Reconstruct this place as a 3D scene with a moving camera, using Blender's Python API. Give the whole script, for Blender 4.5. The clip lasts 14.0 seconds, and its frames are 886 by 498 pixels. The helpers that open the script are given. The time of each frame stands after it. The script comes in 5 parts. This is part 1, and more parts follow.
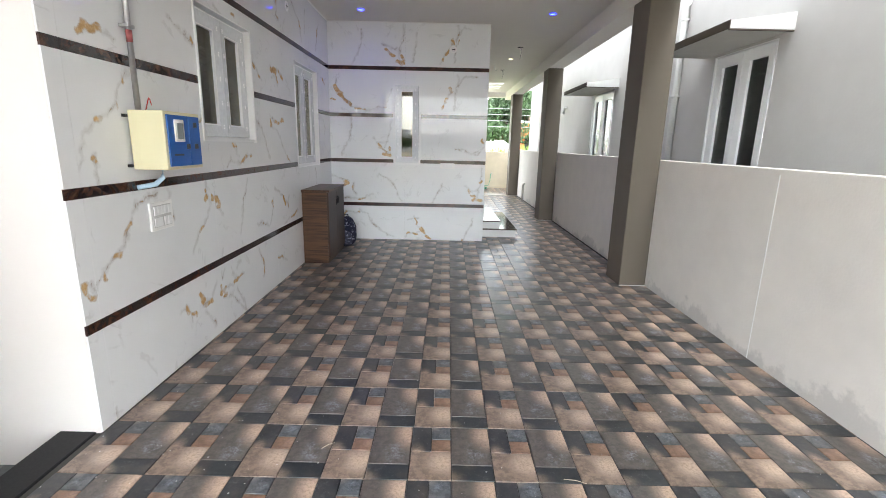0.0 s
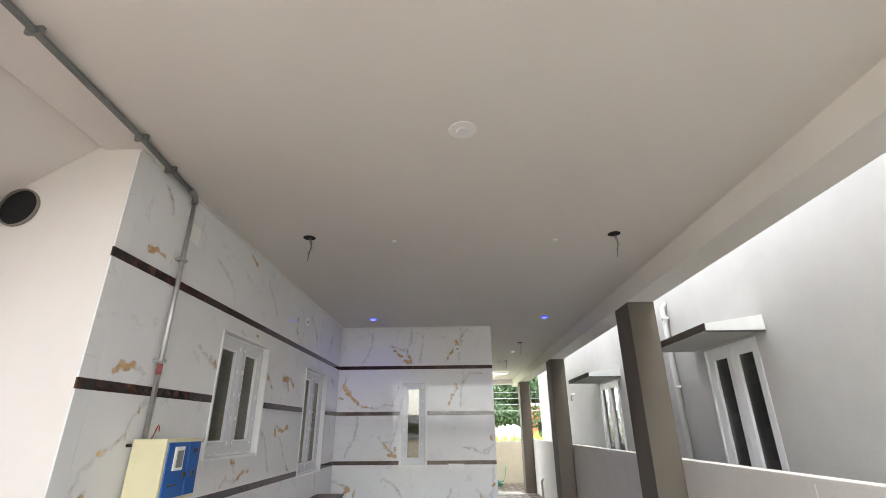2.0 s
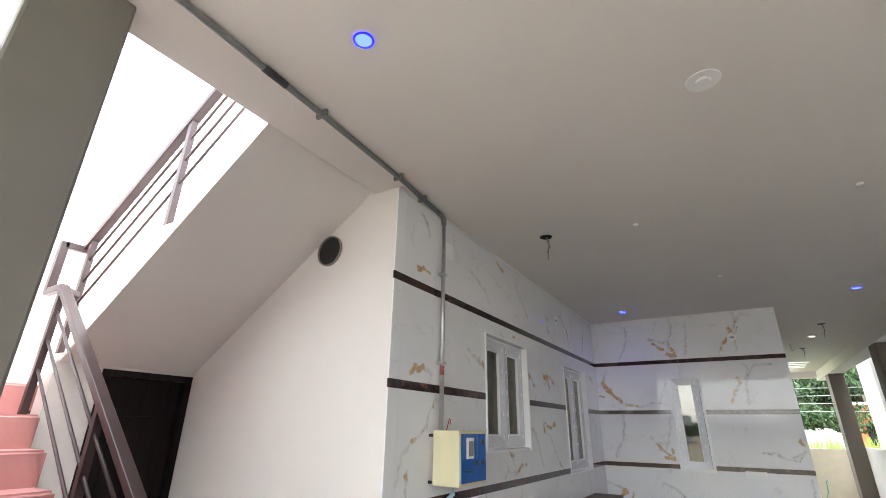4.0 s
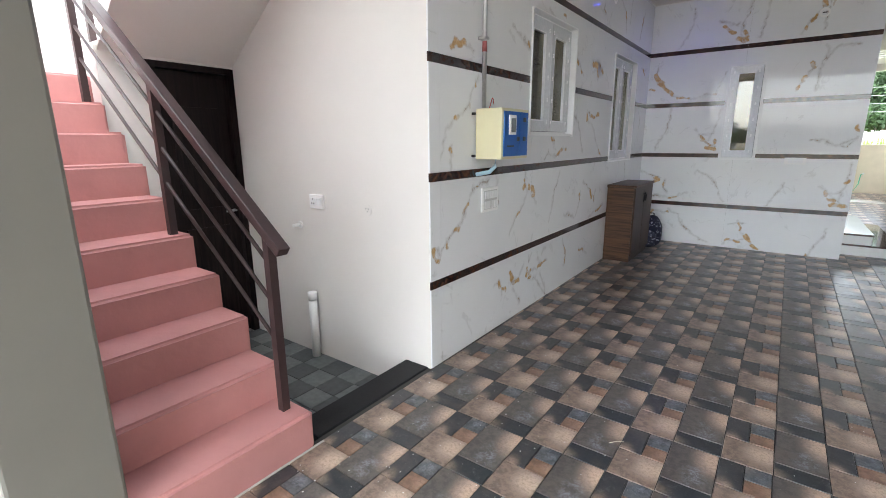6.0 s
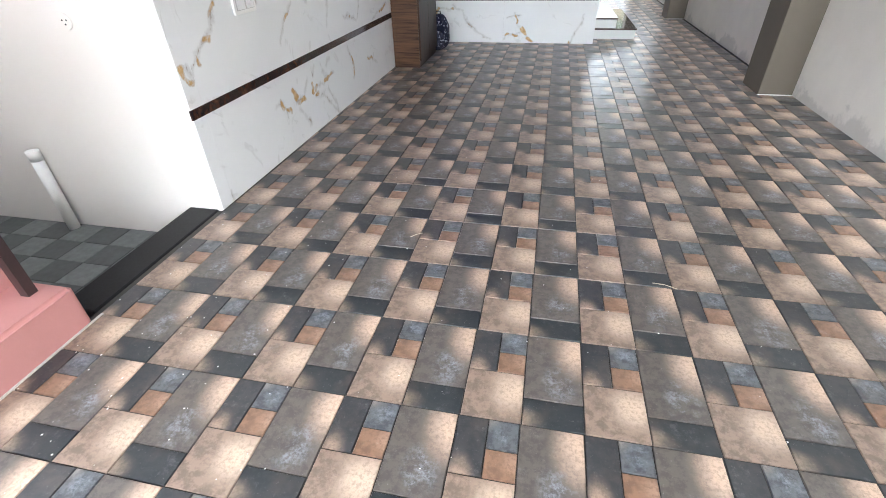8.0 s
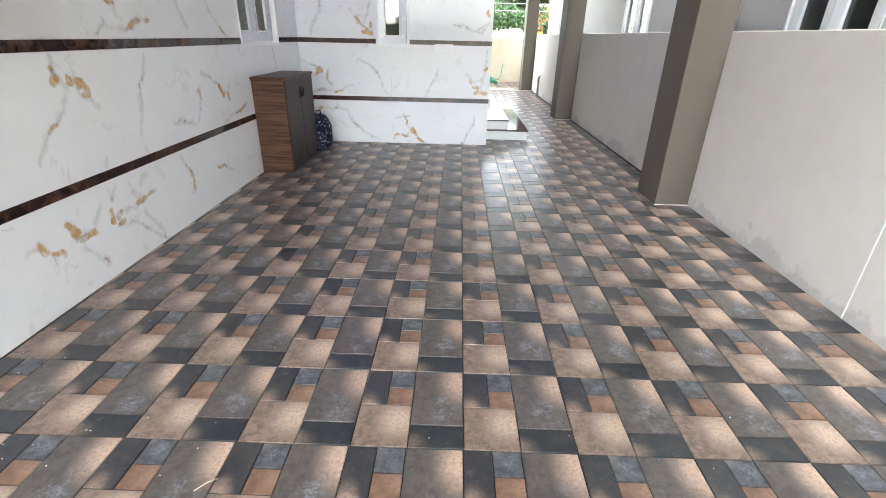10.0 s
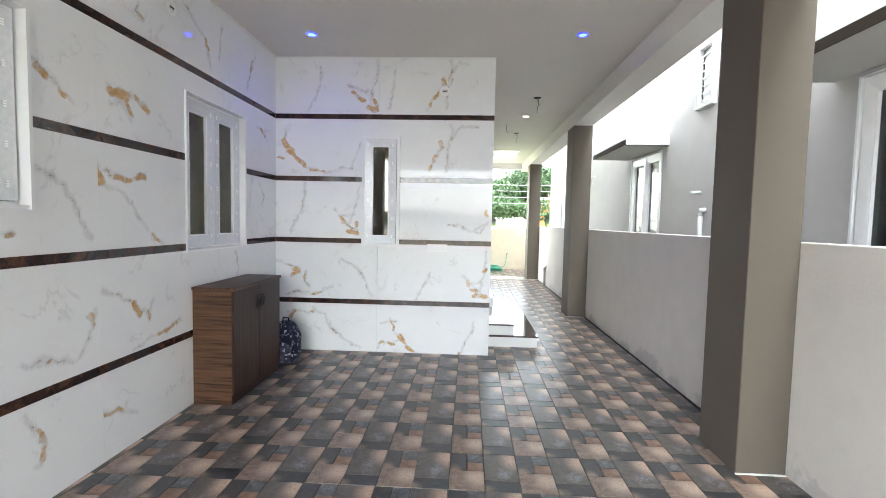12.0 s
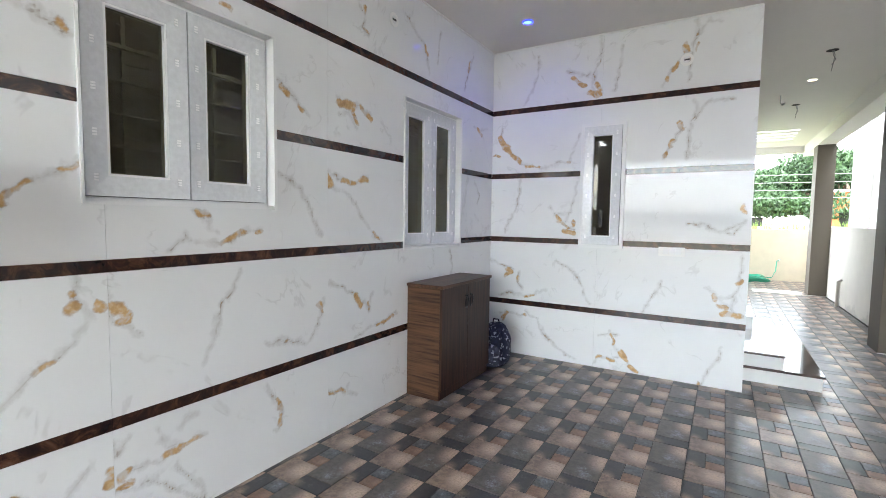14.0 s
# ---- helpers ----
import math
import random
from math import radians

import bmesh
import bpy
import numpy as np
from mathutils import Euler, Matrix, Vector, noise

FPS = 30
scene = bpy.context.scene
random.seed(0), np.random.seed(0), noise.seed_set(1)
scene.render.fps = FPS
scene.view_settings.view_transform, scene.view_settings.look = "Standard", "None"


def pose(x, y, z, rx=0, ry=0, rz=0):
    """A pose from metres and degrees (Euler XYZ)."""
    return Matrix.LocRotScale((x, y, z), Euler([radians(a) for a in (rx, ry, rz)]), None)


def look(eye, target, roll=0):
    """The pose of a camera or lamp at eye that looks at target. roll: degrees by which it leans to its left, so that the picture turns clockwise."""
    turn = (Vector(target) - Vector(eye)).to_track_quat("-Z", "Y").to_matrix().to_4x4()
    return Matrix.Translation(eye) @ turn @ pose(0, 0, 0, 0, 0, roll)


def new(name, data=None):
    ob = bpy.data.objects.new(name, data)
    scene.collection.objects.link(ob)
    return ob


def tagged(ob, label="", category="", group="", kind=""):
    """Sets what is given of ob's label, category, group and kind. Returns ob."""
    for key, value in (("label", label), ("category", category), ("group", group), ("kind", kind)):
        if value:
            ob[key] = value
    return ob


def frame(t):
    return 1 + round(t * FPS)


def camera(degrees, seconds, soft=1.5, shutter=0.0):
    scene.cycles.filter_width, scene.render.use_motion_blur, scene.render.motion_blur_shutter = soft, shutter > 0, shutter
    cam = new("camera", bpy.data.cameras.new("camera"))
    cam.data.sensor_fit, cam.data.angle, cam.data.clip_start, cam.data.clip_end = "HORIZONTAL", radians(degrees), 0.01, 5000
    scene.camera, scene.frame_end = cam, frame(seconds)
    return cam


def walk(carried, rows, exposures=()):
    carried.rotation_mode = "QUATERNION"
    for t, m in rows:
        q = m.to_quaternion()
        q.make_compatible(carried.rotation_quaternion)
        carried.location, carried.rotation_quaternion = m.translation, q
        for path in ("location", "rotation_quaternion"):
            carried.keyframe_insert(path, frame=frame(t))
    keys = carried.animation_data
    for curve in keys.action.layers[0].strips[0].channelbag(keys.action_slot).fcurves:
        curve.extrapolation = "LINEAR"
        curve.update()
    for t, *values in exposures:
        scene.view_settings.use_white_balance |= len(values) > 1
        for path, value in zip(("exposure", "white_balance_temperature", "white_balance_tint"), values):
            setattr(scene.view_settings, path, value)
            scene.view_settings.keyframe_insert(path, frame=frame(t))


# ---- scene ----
cam = camera(88.3, 14.0, soft=0.9)
PATH = [
    (0, (-0.084, 0.403, 1.449), (-0.081, 2.352, 1.002), 1.3),
    (0.5, (-0.071, 0.39, 1.448), (-0.08, 2.38, 1.252), 1.2),
    (1, (-0.059, 0.382, 1.455), (-0.075, 2.382, 1.463), 0.8),
    (1.5, (-0.049, 0.359, 1.549), (-0.073, 2.318, 1.951), 0.2),
    (2, (-0.038, 0.301, 1.629), (-0.079, 2.161, 2.362), -0.5),
    (2.2, (-0.035, 0.294, 1.631), (-0.101, 2.117, 2.451), -0.3),
    (2.5, (-0.033, 0.29, 1.629), (-0.151, 2.072, 2.529), -0.9),
    (3, (-0.048, 0.295, 1.62), (-0.42, 2.044, 2.515), -0.6),
    (3.2, (-0.067, 0.292, 1.616), (-0.6, 2.013, 2.485), -0.2),
    (5.3, (-0.153, 0.316, 1.498), (-1.398, 1.873, 1.654), -0.7),
    (5.5, (-0.163, 0.339, 1.46), (-1.399, 1.912, 1.441), -0.6),
    (6, (-0.16, 0.355, 1.392), (-1.311, 1.926, 0.933), -0.4),
    (6.5, (-0.157, 0.364, 1.335), (-1.169, 1.901, 0.553), -0.6),
    (7, (-0.15, 0.366, 1.301), (-0.987, 1.901, 0.328), -1.2),
    (7.5, (-0.096, 0.403, 1.293), (-0.691, 1.958, 0.185), -1.5),
    (7.7, (-0.083, 0.421, 1.27), (-0.574, 1.991, 0.133), -1.7),
    (9.8, (0.098, 1.314, 1.259), (0.066, 3.088, 0.335), 1.1),
    (10, (0.109, 1.414, 1.27), (0.078, 3.225, 0.422), 1.3),
    (10.5, (0.124, 1.686, 1.301), (0.09, 3.582, 0.665), 1.5),
    (10.7, (0.176, 1.788, 1.309), (0.114, 3.711, 0.763), 0.9),
    (11, (0.174, 1.961, 1.344), (0.122, 3.919, 0.936), 1.2),
    (11.5, (0.204, 2.272, 1.398), (0.141, 4.258, 1.173), 1.2),
    (12, (0.252, 2.523, 1.414), (0.158, 4.517, 1.294), 1.2),
    (12.5, (0.27, 2.716, 1.421), (0.137, 4.709, 1.339), 1.1),
    (13, (0.281, 2.811, 1.417), (0.009, 4.79, 1.328), 0.9),
    (13.5, (0.285, 2.863, 1.402), (-0.322, 4.765, 1.294), 0.8),
    (14, (0.307, 2.9, 1.399), (-0.724, 4.608, 1.264), 0.8),
]
SKY, SUN = 0.15, 0.70
EXPOSURES = [(0.0, 3.80, 6450, 8), (1.5, 3.60, 6600, 9), (3.0, 3.44, 6520, 9), (5.5, 3.30, 6350, 8), (6.5, 3.78, 6250, 8), (7.5, 4.04, 6250, 8),
             (10.0, 4.22, 6350, 8), (12.5, 4.26, 6300, 6), (14.0, 4.26, 6220, 6)]
walk(cam, [(t, look(eye, target, roll)) for t, eye, target, roll in PATH], EXPOSURES)

# ---- world, sun, exposure ----
world = bpy.data.worlds.new("sky")
scene.world = world
world.use_nodes = True
wn = world.node_tree
sky = wn.nodes.new("ShaderNodeTexSky")
sky.sky_type = "NISHITA"
sky.sun_disc = False
sky.sun_elevation = radians(56)
sky.sun_rotation = radians(135)
sky.dust_density = 1.5
sky.ozone_density = 0.6
hs = wn.nodes.new("ShaderNodeHueSaturation")
hs.inputs["Saturation"].default_value = 0.25
wn.links.new(sky.outputs["Color"], hs.inputs["Color"])
wn.links.new(hs.outputs["Color"], wn.nodes["Background"].inputs["Color"])
wn.nodes["Background"].inputs["Strength"].default_value = SKY
sun = new("sun", bpy.data.lights.new("sun", "SUN"))
sun.data.energy = SUN
sun.data.angle = radians(72)
sun.data.color = (0.93, 0.97, 1.0)
sun.matrix_world = look((5.2, -5.2, 11.0), (0, 0, 0))


for lx, ly in ((-1.19, 6.745), (1.26, 6.745), (-1.16, 1.35)):
    lamp = new("led_lamp", bpy.data.lights.new("led_lamp", "SPOT"))
    lamp.data.energy, lamp.data.color = 0.4, (0.12, 0.12, 1.0)
    lamp.data.spot_size, lamp.data.spot_blend, lamp.data.shadow_soft_size = radians(150), 0.9, 0.03
    lamp.location = (lx, ly, 3.085)


# ---- materials ----
def mat(name, color, rough=0.6, metal=0.0, var=0.08, scale=6.0, bump=0.0, bump_scale=60.0, spec=0.5, stain=0.0, stain_scale=1.2, coat=0.0):
    """A painted or natural surface: two scales of colour variation and a fine relief, at world size."""
    m = bpy.data.materials.new(name)
    m.use_nodes = True
    nt = m.node_tree
    b = nt.nodes["Principled BSDF"]
    b.inputs["Roughness"].default_value = rough
    b.inputs["Metallic"].default_value = metal
    b.inputs["Specular IOR Level"].default_value = spec
    b.inputs["Coat Weight"].default_value = coat
    geo = nt.nodes.new("ShaderNodeNewGeometry")
    n1 = nt.nodes.new("ShaderNodeTexNoise")
    n1.inputs["Scale"].default_value = scale
    n1.inputs["Detail"].default_value = 6
    n2 = nt.nodes.new("ShaderNodeTexNoise")
    n2.inputs["Scale"].default_value = stain_scale
    n2.inputs["Detail"].default_value = 4
    for n in (n1, n2):
        nt.links.new(geo.outputs["Position"], n.inputs["Vector"])
    r1 = nt.nodes.new("ShaderNodeValToRGB")
    c = Vector(color)
    lo, hi = c * (1 - var), c * (1 + var)
    r1.color_ramp.elements[0].position, r1.color_ramp.elements[1].position = 0.3, 0.7
    r1.color_ramp.elements[0].color = (*lo, 1)
    r1.color_ramp.elements[1].color = (*hi, 1)
    nt.links.new(n1.outputs["Fac"], r1.inputs["Fac"])
    out = r1.outputs["Color"]
    if stain:
        r2 = nt.nodes.new("ShaderNodeMapRange")
        r2.inputs[1].default_value, r2.inputs[2].default_value = 0.45, 0.75
        r2.inputs[3].default_value, r2.inputs[4].default_value = 0.0, stain
        nt.links.new(n2.outputs["Fac"], r2.inputs[0])
        mx = nt.nodes.new("ShaderNodeMix")
        mx.data_type = "RGBA"
        mx.inputs[7].default_value = (*(c * 0.55), 1)
        nt.links.new(r2.outputs[0], mx.inputs[0])
        nt.links.new(out, mx.inputs[6])
        out = mx.outputs[2]
    nt.links.new(out, b.inputs["Base Color"])
    if bump:
        n3 = nt.nodes.new("ShaderNodeTexNoise")
        n3.inputs["Scale"].default_value = bump_scale
        n3.inputs["Detail"].default_value = 5
        nt.links.new(geo.outputs["Position"], n3.inputs["Vector"])
        bp = nt.nodes.new("ShaderNodeBump")
        bp.inputs["Strength"].default_value = bump
        bp.inputs["Distance"].default_value = 0.004
        nt.links.new(n3.outputs["Fac"], bp.inputs["Height"])
        nt.links.new(bp.outputs["Normal"], b.inputs["Normal"])
    return m


def node(nt, kind, **values):
    n = nt.nodes.new(kind)
    for k, v in values.items():
        n.inputs[k].default_value = v
    return n


def ramp(nt, fac, stops):
    r = nt.nodes.new("ShaderNodeValToRGB")
    e = r.color_ramp.elements
    while len(e) < len(stops):
        e.new(0.5)
    for i, (p, c) in enumerate(stops):
        e[i].position = p
        e[i].color = (*c, 1)
    nt.links.new(fac, r.inputs["Fac"])
    return r.outputs["Color"]


def mix(nt, fac, a, b):
    m = nt.nodes.new("ShaderNodeMix")
    m.data_type = "RGBA"
    for s, v in ((0, fac), (6, a), (7, b)):
        if isinstance(v, (tuple, float, int)):
            m.inputs[s].default_value = v if s == 0 else (*v, 1)
        else:
            nt.links.new(v, m.inputs[s])
    return m.outputs[2]


def maprange(nt, v, a, b, c=0.0, d=1.0, smooth=True):
    r = nt.nodes.new("ShaderNodeMapRange")
    if smooth:
        r.interpolation_type = "SMOOTHSTEP"
    r.inputs[1].default_value, r.inputs[2].default_value, r.inputs[3].default_value, r.inputs[4].default_value = a, b, c, d
    nt.links.new(v, r.inputs[0])
    return r.outputs[0]


def calc(nt, op, a, b=0.0):
    n = nt.nodes.new("ShaderNodeMath")
    n.operation = op
    for i, v in enumerate((a, b)):
        if isinstance(v, (float, int)):
            n.inputs[i].default_value = v
        else:
            nt.links.new(v, n.inputs[i])
    return n.outputs[0]


def marble_material():
    """White glazed marble-print tile: grey and ochre veins follow the print's distance fields, broken up by noise."""
    m = bpy.data.materials.new("marble_tile")
    m.use_nodes = True
    nt = m.node_tree
    b = nt.nodes["Principled BSDF"]
    b.inputs["Roughness"].default_value = 0.03
    b.inputs["Specular IOR Level"].default_value = 0.27
    geo = nt.nodes.new("ShaderNodeNewGeometry")
    fine = node(nt, "ShaderNodeTexNoise", Scale=22.0, Detail=6.0, Roughness=0.65)
    mid = node(nt, "ShaderNodeTexNoise", Scale=7.0, Detail=4.0)
    wide = node(nt, "ShaderNodeTexNoise", Scale=1.7, Detail=3.0)
    for n in (fine, mid, wide):
        nt.links.new(geo.outputs["Position"], n.inputs["Vector"])
    grey = nt.nodes.new("ShaderNodeAttribute")
    grey.attribute_name = "grey"
    gold = nt.nodes.new("ShaderNodeAttribute")
    gold.attribute_name = "gold"
    centred = calc(nt, "SUBTRACT", fine.outputs["Fac"], 0.5)
    dg = calc(nt, "ADD", grey.outputs["Fac"], calc(nt, "MULTIPLY", centred, 0.06))
    dc = calc(nt, "ADD", grey.outputs["Fac"], calc(nt, "MULTIPLY", centred, 0.014))
    along = maprange(nt, mid.outputs["Fac"], 0.50, 0.60, 0.05, 0.002)
    seam = calc(nt, "MINIMUM", gold.outputs["Fac"], calc(nt, "ADD", grey.outputs["Fac"], along))
    do = calc(nt, "ADD", seam, calc(nt, "MULTIPLY", centred, 0.030))
    thin = node(nt, "ShaderNodeTexNoise", Scale=1.3, Detail=5.0, Roughness=0.55)
    thin.inputs["Distortion"].default_value = 0.8
    nt.links.new(geo.outputs["Position"], thin.inputs["Vector"])
    line = calc(nt, "ABSOLUTE", calc(nt, "SUBTRACT", thin.outputs["Fac"], 0.5))
    faint = calc(nt, "MULTIPLY", maprange(nt, line, 0.012, 0.0, 0.0, 0.30), maprange(nt, mid.outputs["Fac"], 0.48, 0.62))
    body = ramp(nt, wide.outputs["Fac"], [(0.3, (0.80, 0.815, 0.825)), (0.7, (0.85, 0.865, 0.875))])
    halo = calc(nt, "MULTIPLY", maprange(nt, dg, 0.026, 0.0, 0.0, 0.75), mid.outputs["Fac"])
    c = mix(nt, faint, body, (0.50, 0.50, 0.50))
    c = mix(nt, halo, c, (0.44, 0.43, 0.42))
    core = calc(nt, "MULTIPLY", maprange(nt, dc, 0.0055, 0.0005, 0.0, 0.75), maprange(nt, mid.outputs["Fac"], 0.40, 0.60, 0.15, 1.0))
    c = mix(nt, core, c, (0.29, 0.24, 0.19))
    ochre = ramp(nt, fine.outputs["Fac"], [(0.3, (0.40, 0.22, 0.08)), (0.5, (0.60, 0.38, 0.16)), (0.68, (0.70, 0.57, 0.40))])
    c = mix(nt, calc(nt, "MULTIPLY", maprange(nt, do, 0.011, 0.002, 0.0, 0.6), mid.outputs["Fac"]), c, (0.30, 0.26, 0.22))
    streak = node(nt, "ShaderNodeTexNoise", Scale=9.0, Detail=4.0, Roughness=0.5)
    streak.inputs["Distortion"].default_value = 1.4
    nt.links.new(geo.outputs["Position"], streak.inputs["Vector"])
    feather = maprange(nt, streak.outputs["Fac"], 0.36, 0.50, 0.25, 1.0)
    c = mix(nt, calc(nt, "MULTIPLY", maprange(nt, do, 0.009, -0.004, 0.0, 0.92), feather), c, ochre)
    nt.links.new(c, b.inputs["Base Color"])
    return m


def strip_material():
    m = bpy.data.materials.new("dark_marble_strip")
    m.use_nodes = True
    nt = m.node_tree
    b = nt.nodes["Principled BSDF"]
    b.inputs["Roughness"].default_value = 0.1
    geo = nt.nodes.new("ShaderNodeNewGeometry")
    n = node(nt, "ShaderNodeTexNoise", Scale=9.0, Detail=8.0, Roughness=0.7)
    n.inputs["Distortion"].default_value = 1.2
    nt.links.new(geo.outputs["Position"], n.inputs["Vector"])
    c = ramp(nt, n.outputs["Fac"], [(0.3, (0.012, 0.008, 0.010)), (0.5, (0.035, 0.018, 0.014)), (0.62, (0.10, 0.045, 0.025)), (0.8, (0.17, 0.10, 0.07))])
    nt.links.new(c, b.inputs["Base Color"])
    return m


def print_material(name, base, light, gx, gy, dark, rough=0.31, speck=None):
    """A floor tile's glazed print: a light bloom towards (gx, gy) of the piece, over a mottled ground."""
    m = bpy.data.materials.new(name)
    m.use_nodes = True
    nt = m.node_tree
    b = nt.nodes["Principled BSDF"]
    uv = nt.nodes.new("ShaderNodeUVMap")
    sep = nt.nodes.new("ShaderNodeSeparateXYZ")
    nt.links.new(uv.outputs["UV"], sep.inputs[0])
    geo = nt.nodes.new("ShaderNodeNewGeometry")
    n1 = node(nt, "ShaderNodeTexNoise", Scale=28.0, Detail=7.0, Roughness=0.7)
    n2 = node(nt, "ShaderNodeTexNoise", Scale=9.0, Detail=3.0)
    n3 = node(nt, "ShaderNodeTexNoise", Scale=0.9, Detail=3.0)
    for n in (n1, n2, n3):
        nt.links.new(geo.outputs["Position"], n.inputs["Vector"])
    dx = calc(nt, "ABSOLUTE", calc(nt, "SUBTRACT", sep.outputs["X"], gx))
    dy = calc(nt, "ABSOLUTE", calc(nt, "SUBTRACT", sep.outputs["Y"], gy))
    d = calc(nt, "SQRT", calc(nt, "ADD", calc(nt, "MULTIPLY", dx, dx), calc(nt, "MULTIPLY", dy, dy)))
    d = calc(nt, "ADD", d, calc(nt, "MULTIPLY", calc(nt, "SUBTRACT", n1.outputs["Fac"], 0.5), 0.35))
    bloom = maprange(nt, d, 0.58, 0.06)
    n4 = node(nt, "ShaderNodeTexNoise", Scale=13.0, Detail=9.0, Roughness=0.78)
    n5 = node(nt, "ShaderNodeTexNoise", Scale=75.0, Detail=5.0, Roughness=0.75)
    for n in (n4, n5):
        nt.links.new(geo.outputs["Position"], n.inputs["Vector"])
    ground = mix(nt, maprange(nt, n1.outputs["Fac"], 0.40, 0.58), dark, base)
    cloud = calc(nt, "MULTIPLY", maprange(nt, n4.outputs["Fac"], 0.54, 0.66, 0.0, 0.35), maprange(nt, n5.outputs["Fac"], 0.38, 0.58, 0.25, 1.0))
    ground = mix(nt, cloud, ground, tuple(0.55 * k + 0.17 for k in base))
    shade = tuple(0.74 * k for k in light)
    lit = mix(nt, maprange(nt, n5.outputs["Fac"], 0.36, 0.56), shade, tuple(min(0.72, 1.12 * k) for k in light))
    c = mix(nt, bloom, ground, lit)
    if speck:
        sx, sy, reach, tone = speck
        ex, ey = calc(nt, "SUBTRACT", sep.outputs["X"], sx), calc(nt, "SUBTRACT", sep.outputs["Y"], sy)
        e = calc(nt, "SQRT", calc(nt, "ADD", calc(nt, "MULTIPLY", ex, ex), calc(nt, "MULTIPLY", ey, ey)))
        blot = calc(nt, "MULTIPLY", maprange(nt, e, reach, reach * 0.2), maprange(nt, n4.outputs["Fac"], 0.44, 0.58))
        c = mix(nt, calc(nt, "MULTIPLY", blot, maprange(nt, n5.outputs["Fac"], 0.40, 0.56, 0.15, 0.9)), c, tone)
    c = mix(nt, maprange(nt, n5.outputs["Fac"], 0.60, 0.70, 0.0, 0.22), c, (0.48, 0.46, 0.44))
    c = mix(nt, maprange(nt, n2.outputs["Fac"], 0.5, 0.75, 0.0, 0.22), c, (0.16, 0.12, 0.09))
    nt.links.new(c, b.inputs["Base Color"])
    nt.links.new(maprange(nt, n2.outputs["Fac"], 0.3, 0.7, rough - 0.03, rough + 0.06), b.inputs["Roughness"])
    bp = node(nt, "ShaderNodeBump", Strength=0.12, Distance=0.003)
    nt.links.new(n4.outputs["Fac"], bp.inputs["Height"])
    nt.links.new(bp.outputs["Normal"], b.inputs["Normal"])
    return m


def wood_material(name, base, dark, axis):
    m = bpy.data.materials.new(name)
    m.use_nodes = True
    nt = m.node_tree
    b = nt.nodes["Principled BSDF"]
    b.inputs["Roughness"].default_value = 0.42
    b.inputs["Specular IOR Level"].default_value = 0.25
    geo = nt.nodes.new("ShaderNodeNewGeometry")
    mp = nt.nodes.new("ShaderNodeMapping")
    s = [45.0, 45.0, 45.0]
    s[axis] = 2.2
    mp.inputs["Scale"].default_value = s
    nt.links.new(geo.outputs["Position"], mp.inputs["Vector"])
    n = node(nt, "ShaderNodeTexNoise", Scale=1.0, Detail=6.0, Roughness=0.6)
    n.inputs["Distortion"].default_value = 0.6
    nt.links.new(mp.outputs["Vector"], n.inputs["Vector"])
    c = ramp(nt, n.outputs["Fac"], [(0.36, dark), (0.5, base), (0.64, tuple(v * 1.4 for v in base))])
    nt.links.new(c, b.inputs["Base Color"])
    return m


def glass_material(name, tint, rough, bump, scale):
    m = bpy.data.materials.new(name)
    m.use_nodes = True
    nt = m.node_tree
    b = nt.nodes["Principled BSDF"]
    b.inputs["Base Color"].default_value = (*tint, 1)
    b.inputs["Roughness"].default_value = rough
    b.inputs["Transmission Weight"].default_value = 1.0
    b.inputs["IOR"].default_value = 1.5
    if bump:
        geo = nt.nodes.new("ShaderNodeNewGeometry")
        mp = nt.nodes.new("ShaderNodeMapping")
        mp.inputs["Scale"].default_value = (5.0, 5.0, 13.0)
        nt.links.new(geo.outputs["Position"], mp.inputs["Vector"])
        n = node(nt, "ShaderNodeTexNoise", Scale=scale, Detail=1.5)
        n.inputs["Distortion"].default_value = 0.6
        nt.links.new(mp.outputs["Vector"], n.inputs["Vector"])
        bp = node(nt, "ShaderNodeBump", Strength=bump, Distance=0.02)
        nt.links.new(n.outputs["Fac"], bp.inputs["Height"])
        nt.links.new(bp.outputs["Normal"], b.inputs["Normal"])
    return m


def glow(name, color, strength):
    m = bpy.data.materials.new(name)
    m.use_nodes = True
    b = m.node_tree.nodes["Principled BSDF"]
    b.inputs["Base Color"].default_value = (*color, 1)
    b.inputs["Emission Color"].default_value = (*color, 1)
    b.inputs["Emission Strength"].default_value = strength
    return m


M_MARBLE = marble_material()
M_STRIP = strip_material()
M_GREY = print_material("print_grey_stone", (0.122, 0.106, 0.094), (0.54, 0.395, 0.30), 0.95, 0.82, (0.082, 0.073, 0.067), speck=(0.60, 0.28, 0.38, (0.27, 0.29, 0.32)))
M_TAN = print_material("print_tan_stone", (0.285, 0.208, 0.160), (0.53, 0.405, 0.312), 0.8, 0.62, (0.165, 0.122, 0.096), speck=(0.30, 0.62, 0.30, (0.17, 0.125, 0.10)))
M_SLATE = print_material("print_slate_small", (0.049, 0.049, 0.051), (0.36, 0.26, 0.195), 0.3, -0.15, (0.035, 0.038, 0.042))
M_BLUE = print_material("print_blue_grey", (0.110, 0.118, 0.126), (0.24, 0.225, 0.205), 0.0, 1.1, (0.055, 0.062, 0.07), speck=(0.55, 0.55, 0.5, (0.22, 0.245, 0.28)))
M_RUST = print_material("print_rust", (0.25, 0.145, 0.095), (0.31, 0.195, 0.135), 0.9, 0.6, (0.17, 0.10, 0.065))
